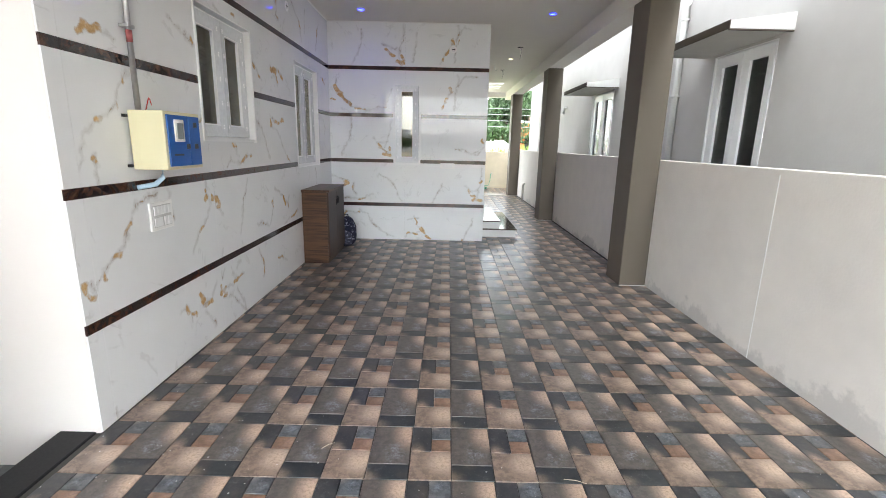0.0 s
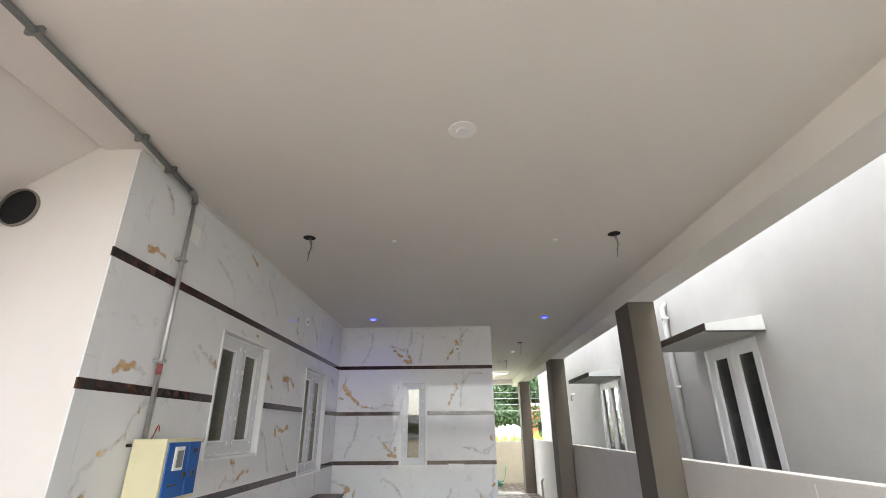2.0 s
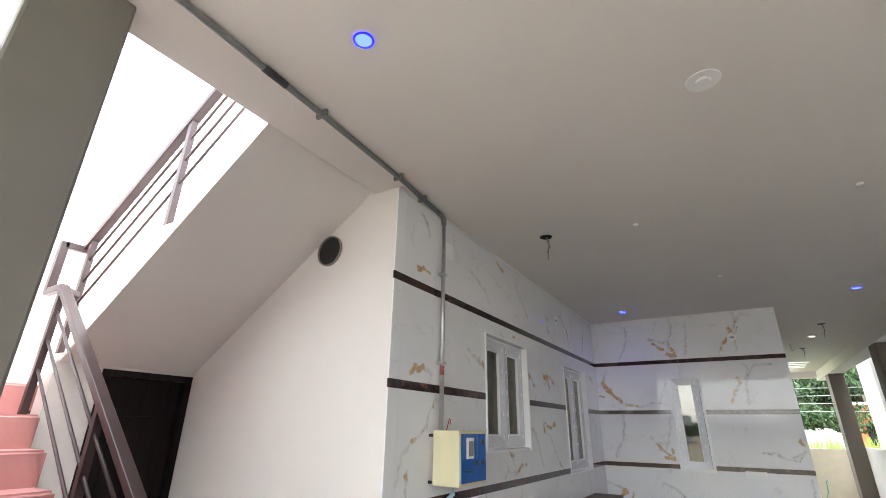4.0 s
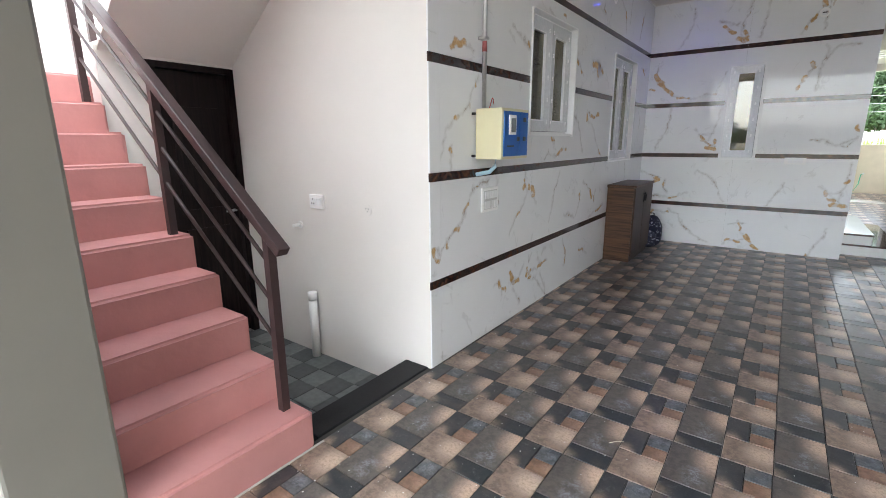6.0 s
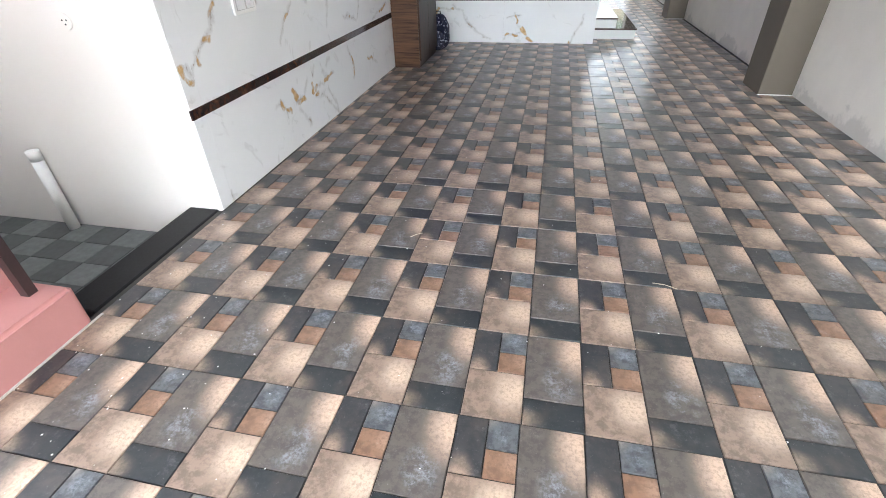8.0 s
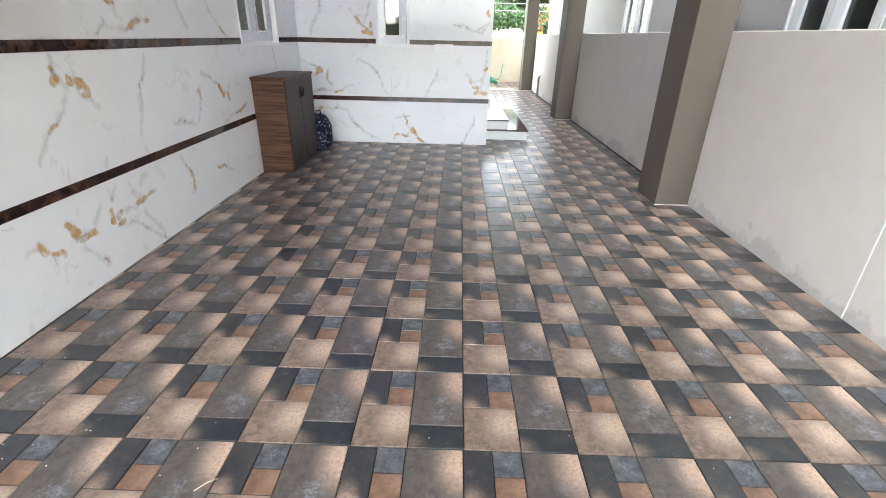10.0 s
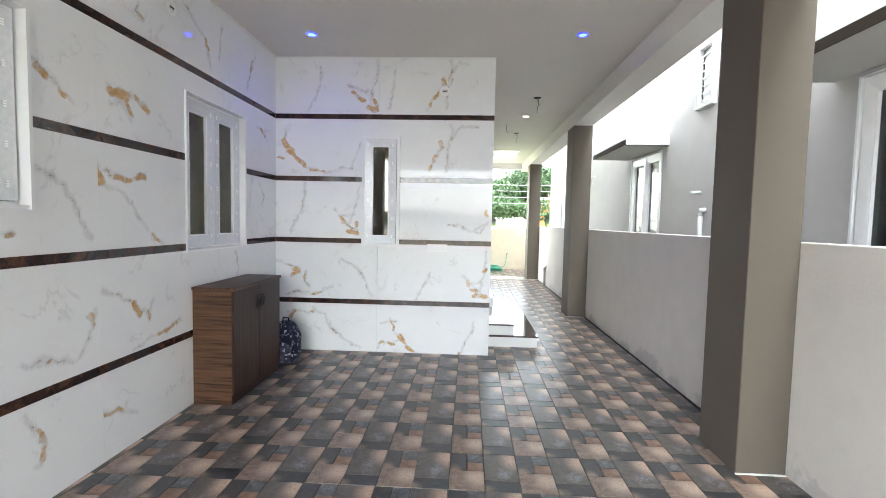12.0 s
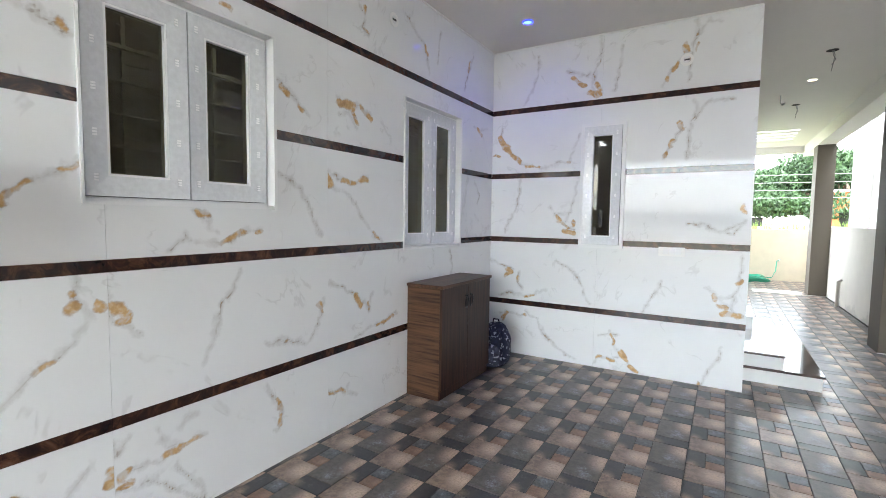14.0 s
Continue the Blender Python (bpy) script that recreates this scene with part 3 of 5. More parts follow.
FACE_X = lambda x, y, z: Matrix.Translation((x, y, z)) @ Matrix(((0, 1, 0, 0), (1, 0, 0, 0), (0, 0, 1, 0), (0, 0, 0, 1)))     # out along +x, width along +y
FACE_NX = lambda x, y, z: Matrix.Translation((x, y, z)) @ Matrix.Rotation(radians(90), 4, "Z")    # width along +y, out along -x
FACE_NY = lambda x, y, z: Matrix.Translation((x, y, z)) @ Matrix(((1, 0, 0, 0), (0, -1, 0, 0), (0, 0, 1, 0), (0, 0, 0, 1)))   # out along -y, width along +x

casement("window_1", WIN1[1] - WIN1[0], WIN1[3] - WIN1[2], FACE_X(WX - 0.080, WIN1[0], WIN1[2]), 2, M_GLASS, "closed white double casement window with patterned dark glass", depth=0.055, lining=0.100)
casement("window_2", WIN2[1] - WIN2[0], WIN2[3] - WIN2[2], FACE_X(WX - 0.080, WIN2[0], WIN2[2]), 2, M_GLASS, "closed tall white double casement window with dark glass", depth=0.055, lining=0.100)
casement("window_3", WIN3[1] - WIN3[0], WIN3[3] - WIN3[2], FACE_NY(WIN3[0], FY, WIN3[2]), 1, M_CLEAR, "narrow white window with protective film marks")

# ---- the neighbour's house ----
NW = [(4.83, 5.79, 1.05, 2.44), (8.90, 10.02, 1.05, 2.44)]
NV = (7.66, 7.93, 2.79, 3.40)
NEND = 17.0
house = thing("neighbour_house", "pale plastered neighbour house with concrete window shades", "house", (0, 0, 0))
part("wall", slab_with_holes(-5.0, NEND, -0.35, 4.9, NX, NX + 0.22, NW + [NV], ON_X), M_NEIGH, house)
part("roof", box(NX, NX + 8, -5.0, NEND, 4.9, 5.05), M_NEIGH, house)
part("wall", box(NX + 0.22, NX + 8, NEND - 0.2, NEND, -0.35, 4.9), M_NEIGH, house)
part("wall", box(NX + 0.22, NX + 8, -5.0, -4.8, -0.35, 4.9), M_NEIGH, house)
part("wall", box(NX + 7.8, NX + 8, -4.8, NEND - 0.2, -0.35, 4.9), M_NEIGH, house)
for y in (13.55, 15.2):
    part("pilaster", box(NX - 0.05, NX - 0.001, y, y + 0.32, -0.35, 4.9), M_NEIGH, house)
SX = NX - 0.56
for y0, y1 in ((4.65, 6.02), (8.70, 10.22)):
    sh = part("window_shade", prism([(NX - 0.001, 2.475), (SX, 2.475), (SX, 2.54), (NX - 0.001, 2.62)], y0, y1), M_SHADE, house)
    part("shade_edge", box(SX - 0.007, SX - 0.001, y0 - 0.004, y1, 2.472, 2.543), M_BAND, sh, "dark brown painted edge")
    part("drip_edge", box(SX, NX - 0.003, y0 + 0.002, y0 + 0.022, 2.462, 2.4745), M_BAND, sh, "dark brown painted edge")
for k, (y0, y1, z0, z1) in enumerate(NW):
    w = casement("window", y1 - y0, z1 - z0, FACE_NX(NX + 0.055, y0, z0), 2, M_NGLASS, "white casement window with patterned glass", tape=False, lining=0.068)
    w["kind"] = "structure"
vent = thing("louvre_vent", "white louvred wall vent in the neighbour wall", "vent", (0, 0, 0))
bm = bmesh.new()
for a in ((NV[0] - 0.05, NV[0], NV[2] - 0.05, NV[3] + 0.05), (NV[1], NV[1] + 0.05, NV[2] - 0.05, NV[3] + 0.05), (NV[0], NV[1], NV[2] - 0.05, NV[2]), (NV[0], NV[1], NV[3], NV[3] + 0.05)):
    add_box(bm, NX - 0.05, NX + 0.1, a[0], a[1], a[2], a[3])
part("frame", bm, M_SHADE, vent)
part("backing", box(NX + 0.015, NX + 0.04, NV[0], NV[1], NV[2], NV[3]), M_UPVC, vent)
for k in range(8):
    part("slat", box(NX - 0.012, NX + 0.004, NV[0], NV[1], NV[2] + 0.035 + k * 0.083, NV[2] + 0.049 + k * 0.083), M_UPVC, vent)
p = thing("drain_pipe", "white plastic vent pipe with elbow on wall", "pipe", (0, 0, 0))
part("pipe", tube([(NX - 0.05, 7.72, 0.4), (NX - 0.05, 7.72, 1.56)], 0.026), M_SHADE, p)
part("elbow", tube([(NX - 0.05, 7.72, 1.54), (NX - 0.05, 7.72, 1.60), (NX + 0.02, 7.72, 1.60)], 0.031), M_SHADE, p)
solid("pipe_stub", tube([(NX + 0.02, 7.84, 1.80), (NX - 0.12, 7.84, 1.80)], 0.022), M_SHADE, "short white pipe stub in the wall", "pipe", "pipe stubs")
solid("pipe_stub", tube([(NX + 0.02, 12.1, 2.39), (NX - 0.08, 12.1, 2.39), (NX - 0.08, 12.1, 2.24)], 0.026), M_SHADE, "short white bent pipe stub in wall", "pipe", "pipe stubs")
dp = thing("downpipe", "pale painted downpipe with clips on the neighbour wall", "pipe", (NX - 0.045, 6.55, 0))
part("pipe", tube([(0, 0, -0.3), (0, 0, 3.16), (0.045, 0, 3.22)], 0.04, 14), M_SHADE, dp)
for z in (0.9, 2.1, 3.0):
    part("clip", box(-0.044, 0.044, -0.046, 0.046, z, z + 0.025, bevel=0.003), M_SHADE, dp)

# ---- stairs ----
stairs = thing("staircase", "pink painted concrete stairs turning at a landing", "staircase", (0, 0, 0))
R, TR, Y0, Y1 = 0.1825, 0.232, 0.787, 1.522
for k in range(10):
    x1 = WX - TR * k
    x0 = x1 - (TR + 0.03 if k < 9 else 0.95)
    bm = prism([(x1, -0.2 if k == 0 else R * k - 0.12), (x1 + 0.004, R * (k + 1)), (x0, R * (k + 1)), (x0, R * k - 0.12)], Y0, Y1)
    bmesh.ops.recalc_face_normals(bm, faces=bm.faces)
    bmesh.ops.bevel(bm, geom=[e for e in bm.edges if abs(e.verts[0].co.y - e.verts[1].co.y) > 0.5 or (e.verts[0].co.y > 1.5 and e.verts[1].co.y > 1.5)], offset=0.016, segments=3, affect="EDGES")
    part("step", bm, M_PINK, stairs)
LX = WX - TR * 9
part("flight_base", prism([(WX - 0.02, -0.3), (WX - 0.02, -0.06), (LX, R * 9 - 0.2), (LX, R * 9 - 0.35), (WX - 0.55, -0.3)], Y0 + 0.004, Y1 - 0.006), M_CREAM, stairs)
part("landing", box(-5.0, LX - 0.012, 0.80, WEND, R * 10 - 0.16, R * 10 - 0.003), M_PINK, stairs)
# Upper flight, back over the store: its soffit rises towards the porch.
SL = 0.686
sz = lambda x: 1.960 + SL * (x + 3.69)
UY0, UY1 = 1.545, WEND - 0.002
poly = [(-1.972, sz(-1.972)), (-3.86, sz(-3.86))]
x, z = -3.86, 1.842
tooth = [(x, z)]
while x < -1.99:
    z += 0.172
    tooth.append((x, z))
    x = min(x + 0.249, -1.972)
    tooth.append((x, z))
part("upper_flight", prism(poly + tooth, UY0, UY1), M_CREAM, stairs)
structure("wall_landing", box(-5.0, -3.76, WEND, WEND + 0.2, -0.25, 5.4), M_WHITE, "white wall beside the landing", "wall")
structure("wall_store", slab_with_holes(1.53, WEND, -0.25, 1.99, -3.83, -3.69, [(1.80, WEND, -0.2, 1.945)], ON_X), M_CREAM, "cream wall round the store door", "wall")

door = tagged(new("door_1"), "closed dark-stained wooden door under the stairs", "door", kind="structure")
part("leaf", box(-3.77, -3.73, 1.86, WEND - 0.05, -0.19, 1.90, bevel=0.004), M_DOOR, door)
bm = bmesh.new()
for a in ((1.802, 1.86, -0.2, 1.943), (WEND - 0.05, WEND - 0.002, -0.2, 1.943), (1.86, WEND - 0.05, 1.90, 1.943)):
    add_box(bm, -3.80, -3.685, *a)
part("frame", bm, M_DOOR, door)
for z0, z1 in ((0.0, 0.75), (0.9, 1.65)):
    part("panel", box(-3.732, -3.72, 1.95, WEND - 0.14, z0, z1, bevel=0.005), M_DOOR, door)
part("handle", tube([(-3.73, 2.34, 0.86), (-3.695, 2.34, 0.86), (-3.695, 2.26, 0.86)], 0.009), M_GALV, door, "steel lever handle")

# Handrail of the lower flight.
rail = thing("stair_railing", "dark brown steel stair railing with thin rods", "railing", (0, 0, 0))
RY = 1.45
rs = (2.41 - 0.965) / (-3.663 + 1.78)
rz = lambda x: 0.965 + rs * (x + 1.78)


def bar_between(a, b, w, h):
    """A square bar with its ends cut square."""
    a, b = Vector(a), Vector(b)
    d = b - a
    bm = box(-w / 2, w / 2, -h / 2, h / 2, 0, d.length, bevel=0.004)
    return shift(bm, m=Matrix.Translation(a) @ d.to_track_quat("Z", "Y").to_matrix().to_4x4())


part("handrail", bar_between((-1.785, RY, rz(-1.785) - 0.022), (-3.70, RY, rz(-3.70) - 0.022), 0.056, 0.042), M_RAIL, rail)
for xx, zb in ((-1.885, R * 1), (-2.775, R * 5), (-3.70, R * 9)):
    part("post", box(xx - 0.019, xx + 0.019, RY - 0.019, RY + 0.019, zb, rz(xx) - 0.045), M_RAIL, rail)
for k in (0.17, 0.35, 0.53):
    part("rod", tube([(-1.885, RY, rz(-1.885) - k), (-3.70, RY, rz(-3.70) - k)], 0.009), M_RAIL, rail)
z0 = rz(-3.70)
UY = 1.585
part("loop_bar", bar_between((-3.70, RY, z0 - 0.02), (-3.955, RY, z0 - 0.02), 0.045, 0.045), M_RAIL, rail)
part("loop_bar", bar_between((-3.93, RY, z0 - 0.02), (-3.93, RY, z0 + 0.345), 0.05, 0.05), M_RAIL, rail)
part("loop_bar", bar_between((-3.93, RY, z0 + 0.325), (-3.93, UY + 0.02, z0 + 0.325), 0.05, 0.045), M_RAIL, rail)
part("loop_bar", bar_between((-3.72, RY, z0 - 0.02), (-3.84, UY, z0 - 0.02), 0.035, 0.035), M_RAIL, rail)
uz = lambda x: 2.765 + 0.69 * (x + 3.94)
part("handrail", bar_between((-3.945, UY, uz(-3.945)), (-1.80, UY, uz(-1.80)), 0.056, 0.046), M_RAIL, rail)
for xx in (-3.84, -2.87, -2.0):
    part("post", box(xx - 0.019, xx + 0.019, UY - 0.019, UY + 0.019, sz(xx) + 0.06, uz(xx) - 0.02), M_RAIL, rail)
for k in (0.17, 0.33, 0.50):
    part("rod", tube([(-3.84, UY, uz(-3.84) - k), (-1.9, UY, uz(-1.9) - k)], 0.009), M_RAIL, rail)

# ---- things on the cream wall ----
vp = thing("exhaust_opening", "round dark vent opening in the cream wall", "vent", (-2.345, WEND, 2.745))
part("sleeve", lathe([(0.102, -0.016), (0.110, -0.014), (0.110, 0.02), (0.102, 0.02)], 36, "y", True), M_COLGREY, vp)
# Flat black disc on the wall stands for the shade in the vent.
part("shade_disc", lathe([(0.1015, -0.0025), (0.1015, 0.0)], 32, "y"), M_HOLESHADE, vp)
sp = thing("drain_pipe", "white plastic drain pipe standing against the wall", "pipe", (-2.855, WEND - 0.045, -0.2))
part("pipe", tube([(0, 0, 0), (0, 0, 0.5)], 0.032, 16), M_PVC, sp)
part("collar", tube([(0, 0, 0.45), (0, 0, 0.508)], 0.0345, 16), M_PVC, sp)


def socket(name, m, w, h, label, marks):
    ob = thing(name, label, "switch", m)
    part("plate", box(-w / 2, w / 2, 0, 0.012, -h / 2, h / 2, bevel=0.003), M_PLASTIC, ob)
    for k in range(marks):
        x = (k - (marks - 1) / 2) * (w * 0.8 / marks)
        part("rocker", box(x - w * 0.33 / marks, x + w * 0.33 / marks, 0.0115, 0.018, -h * 0.26, h * 0.26, bevel=0.002), M_UPVC, ob)
    return ob


OUT_NY = lambda x, z: Matrix.Translation((x, WEND - 0.001, z)) @ Matrix.Rotation(math.pi, 4, "Z")
s1 = socket("socket", OUT_NY(-2.776, 0.985), 0.15, 0.10, "white power socket with switch on cream wall", 2)
for dx, dz in ((0.03, 0.018), (0.018, -0.012), (0.042, -0.012)):
    part("pin_hole", lathe([(0.005, 0.0175), (0.005, 0.0195)], 10, "y"), M_DARKPL, s1).location = (dx, 0, dz)
cp = thing("blank_box", "round white blank junction cover on wall", "cover", Matrix.Translation((-2.28, WEND - 0.001, 0.966)))
part("cover", lathe([(0.036, -0.004), (0.038, 0.0)], 24, "y"), M_CREAM, cp)
for dx, dz in ((-0.012, 0.006), (0.012, 0.006), (0.0, -0.012)):
    part("screw_hole", lathe([(0.004, -0.0055), (0.004, -0.003)], 10, "y"), M_DARKPL, cp).location = (dx, 0, dz)
tp = thing("tap_stub", "short white capped water pipe stub", "pipe", Matrix.Translation((-2.985, WEND, 0.80)))
part("stub", tube([(0, 0, 0), (0, -0.07, 0)], 0.012), M_PVC, tp)
part("flange", tube([(0, 0, 0), (0, -0.012, 0)], 0.026), M_PVC, tp)

# ---- meter box and conduit on the tiled wall ----
mb = thing("meter_box", "cream metal meter box with blue front panels", "electrical box", (WX, 2.885, 1.28))
part("body", box(0.02, 0.205, 0, 0.36, 0, 0.31, bevel=0.004), M_BOXCREAM, mb)
for y, z in ((-0.012, 0.02), (-0.012, 0.28), (0.372, 0.02), (0.372, 0.28)):
    part("bracket", box(0.0, 0.022, y - 0.008, y + 0.012, z - 0.008, z + 0.008, bevel=0.002), M_BLACKMETAL, mb)
for y0, y1 in ((0.022, 0.222), (0.228, 0.342)):
    part("front_panel", box(0.203, 0.213, y0, y1, 0.018, 0.292, bevel=0.002), M_BLUEP, mb, "blue enamelled panel")
fr = part("window_bezel", box(0.212, 0.222, 0.075, 0.165, 0.15, 0.27, bevel=0.004), M_PLASTIC, mb)
part("meter_screen", box(0.2215, 0.225, 0.092, 0.148, 0.165, 0.25), M_GREYPL, fr)
for y, z in ((0.285, 0.245), (0.285, 0.125), (0.20, 0.125)):
    part("latch", box(0.2125, 0.222, y - 0.014, y + 0.014, z - 0.014, z + 0.014, bevel=0.003), M_DARKPL, mb)
part("lettering", box(0.2125, 0.2145, 0.06, 0.15, 0.075, 0.085), M_DARKPL, mb)
loop = [(0.06, 0.09 + 0.10 * math.sin(a) * 0.6, 0.31 + 0.05 * math.sin(2 * a) ** 2 + 0.03 * math.sin(a)) for a in [k * math.pi / 12 for k in range(13)]]
part("wire", tube(loop, 0.003, 6), M_RED, mb, "thin red wire")
tail = [(0.09, 0.14, 0.01), (0.09, 0.13, -0.05), (0.07, 0.09, -0.085), (0.03, 0.05, -0.095), (0.0, 0.04, -0.10)]
part("outlet_hose", tube(tail, 0.014, 10), M_PVCBLUE, mb, "pale blue flexible conduit")
cd = thing("conduit", "galvanised steel conduit running from box to ceiling", "conduit", (0, 0, 0))
part("riser", tube([(WX + 0.035, 2.955, 1.59), (WX + 0.035, 2.955, 3.06)], 0.0145, 14), M_GALV, cd)
part("band", tube([(WX + 0.035, 2.955, 1.93), (WX + 0.035, 2.955, 1.99)], 0.0153, 14), M_REDBAND, cd, "faded red band")
for z in (2.0, 2.62):
    part("clamp", box(WX, WX + 0.054, 2.928, 2.982, z, z + 0.018, bevel=0.004), M_GALV, cd)
part("elbow", tube([(WX + 0.035, 2.955, 3.02), (WX + 0.035, 2.95, 3.06), (WX + 0.04, 2.92, 3.078), (WX + 0.045, 2.86, 3.078)], 0.019, 14), M_DGALV, cd)
RUN = [(WX + 0.038, 2.92), (-1.678, 2.30), (-1.645, 1.60), (-1.60, 0.40), (-1.52, -2.90)]
part("ceiling_run", tube([(x, y, 3.08) for x, y in RUN], 0.0155, 14), M_DGALV, cd)
for x, y in RUN[1:4] + [(-1.71, 2.62), (-1.572, -0.80)]:
    part("saddle", box(x - 0.034, x + 0.034, y - 0.008, y + 0.008, 3.063, 3.0995), M_DGALV, cd)
part("coupling", tube([(-1.636, 1.36, 3.08), (-1.631, 1.23, 3.08)], 0.0185, 14), M_DARKPL, cd, "black coupling sleeve")
OUT_X = lambda y, z: Matrix.Translation((WX, y, z)) @ Matrix(((0, 1, 0, 0), (1, 0, 0, 0), (0, 0, 1, 0), (0, 0, 0, 1)))
OUT_FAR = lambda x, z: Matrix.Translation((x, FY, z)) @ Matrix.Rotation(math.pi, 4, "Z")
sb = thing("switch_board", "white two-row modular switch board on the tiles", "switch", OUT_X(3.095, 1.0))
part("plate", box(-0.108, 0.108, 0, 0.014, -0.083, 0.083, bevel=0.004), M_PLASTIC, sb)
# Grey sheet paints the shade in the gaps between the rockers.
part("gap_shade", box(-0.088, 0.088, 0.0132, 0.0146, -0.064, 0.064), M_GAPSHADE, sb)
for k in range(5):
    part("rocker", box(-0.08 + k * 0.034, -0.051 + k * 0.034, 0.0135, 0.020, 0.008, 0.058, bevel=0.002), M_UPVC, sb)
part("socket_face", box(-0.08, -0.005, 0.0135, 0.018, -0.06, -0.008, bevel=0.002), M_UPVC, sb)
for k in range(2):
    part("rocker", box(0.012 + k * 0.036, 0.043 + k * 0.036, 0.0135, 0.020, -0.06, -0.008, bevel=0.002), M_UPVC, sb)
fs = thing("switch_board", "slim white switch strip on the tiles", "switch", OUT_FAR(-0.037, 1.135))
part("plate", box(-0.105, 0.105, 0, 0.012, -0.04, 0.04, bevel=0.003), M_PLASTIC, fs)
for k in range(3):
    part("rocker", box(-0.075 + k * 0.05, -0.03 + k * 0.05, 0.0115, 0.017, -0.024, 0.024, bevel=0.002), M_UPVC, fs)
for m_ in (OUT_FAR(0.01, 2.756), OUT_X(5.61, 2.82)):
    jb = thing("light_point", "round white wall light point with open centre", "electrical box", m_, "wall light points")
    part("ring", lathe([(0.030, 0.0), (0.05, 0.0), (0.05, 0.006), (0.030, 0.006)], 24, "y", True), M_PLASTIC, jb)
    part("slot", box(-0.02, 0.02, 0.005, 0.009, -0.006, 0.006), M_DARKPL, jb)
solid("wall_patch", box(WX - 0.002, WX + 0.004, 3.02, 3.14, 2.80, 2.92), M_PLASTIC, "square white blank plate high on the tiles", "plate")

# ---- ceiling points ----
def downlight(x, y, core, rim, label, r=0.036):
    d = thing("ceiling_light", label, "light", (x, y, CEIL), "ceiling downlights")
    part("rim", lathe([(r, -0.006), (r + 0.007, -0.004), (r + 0.007, 0.0), (r, 0.0)], 28, "z", True), rim, d)
    part("lens", lathe([(r - 0.001, -0.004), (r - 0.001, 0.0)], 28), core, d)


for x, y in ((-1.19, 6.745), (1.26, 6.745), (-1.16, 1.35)):
    downlight(x, y, M_LEDBLUE, M_LEDRIM, "small round blue glowing ceiling downlight")
downlight(1.172, 9.9, M_LEDWARM, M_PLASTIC, "small round warm white ceiling downlight", 0.045)
for x, y in ((-1.211, 3.731), (1.283, 3.755), (1.18, 8.815), (1.17, 11.26)):
    hp = thing("light_cutout", "open ceiling light cutout with hanging wires", "ceiling point", (x, y, CEIL), "open light cutouts")
    # Flat black disc stands for the shade inside the cutout.
    part("shade_disc", lathe([(0.05, -0.003), (0.05, 0.0)], 24), M_HOLESHADE, hp)
    for k in range(2):
        part("wire", tube([(0.01 * k, 0, 0), (0.012 * k + 0.01, 0.005, -0.05), (0.03 - 0.02 * k, 0.0, -0.09 - 0.05 * k), (0.0, 0.012 * k, -0.14 - 0.06 * k)], 0.0035, 6), M_WIRE, hp)
fb = thing("fan_box", "round white ceiling fan box cover", "ceiling point", (0.027, 2.32, CEIL))
part("plate", lathe([(0.072, -0.004), (0.075, 0.0)], 32), M_PLASTIC, fb)
part("boss", lathe([(0.028, -0.012), (0.034, -0.004)], 20), M_UPVC, fb)
for x, y in ((-0.524, 3.83), (0.826, 3.86), (-0.004, 5.57)):
    solid("ceiling_plug", shift(lathe([(0.016, -0.012), (0.02, 0.0)], 16), x, y, CEIL), M_PLASTIC, "small white plug in the ceiling", "plug", "ceiling plugs")
solid("ceiling_hook", tube([(0.93, 10.57, CEIL), (0.93, 10.57, CEIL - 0.10), (0.95, 10.57, CEIL - 0.13), (0.98, 10.57, CEIL - 0.10)], 0.006, 8), M_GALV, "small steel fan hook in ceiling", "hook")

# ---- shoe cabinet and bag ----
cab = thing("shoe_cabinet", "walnut laminate shoe cabinet with two doors", "cabinet", (-1.762, 5.80, 0))
CWD, CL, CH = 0.315, 0.84, 0.89
part("top", box(-0.005, CWD + 0.012, -0.008, CL + 0.008, CH - 0.025, CH, bevel=0.003), M_OAK, cab)
for y0 in (0.0, CL - 0.02):
    part("side_panel", box(0, CWD - 0.02, y0, y0 + 0.02, 0.0, CH - 0.025), M_OAKX, cab)
part("back_panel", box(0, 0.012, 0.02, CL - 0.02, 0.03, CH - 0.025), M_OAK, cab)
part("plinth", box(CWD - 0.05, CWD - 0.02, 0.02, CL - 0.02, 0.0, 0.07), M_OAKZ, cab)
for y0, y1, hy in ((0.002, CL / 2 - 0.0015, CL / 2 - 0.04), (CL / 2 + 0.0015, CL - 0.002, CL / 2 + 0.04)):
    d = part("door", box(CWD - 0.02, CWD, y0, y1, 0.075, CH - 0.027, bevel=0.002), M_OAKZ, cab)
    ring = [(CWD + 0.012 + 0.004 * math.cos(a), hy + 0.022 * math.sin(a), CH - 0.17 + 0.05 * math.cos(a)) for a in [k * math.tau / 16 for k in range(15)]]
    part("handle", tube(ring, 0.005, 8), M_BLACKMETAL, d, "black curved pull handle")
    part("knob", lathe([(0.008, 0.0), (0.012, 0.012)], 12, "x"), M_BLACKMETAL, d).location = (CWD, hy, CH - 0.12)

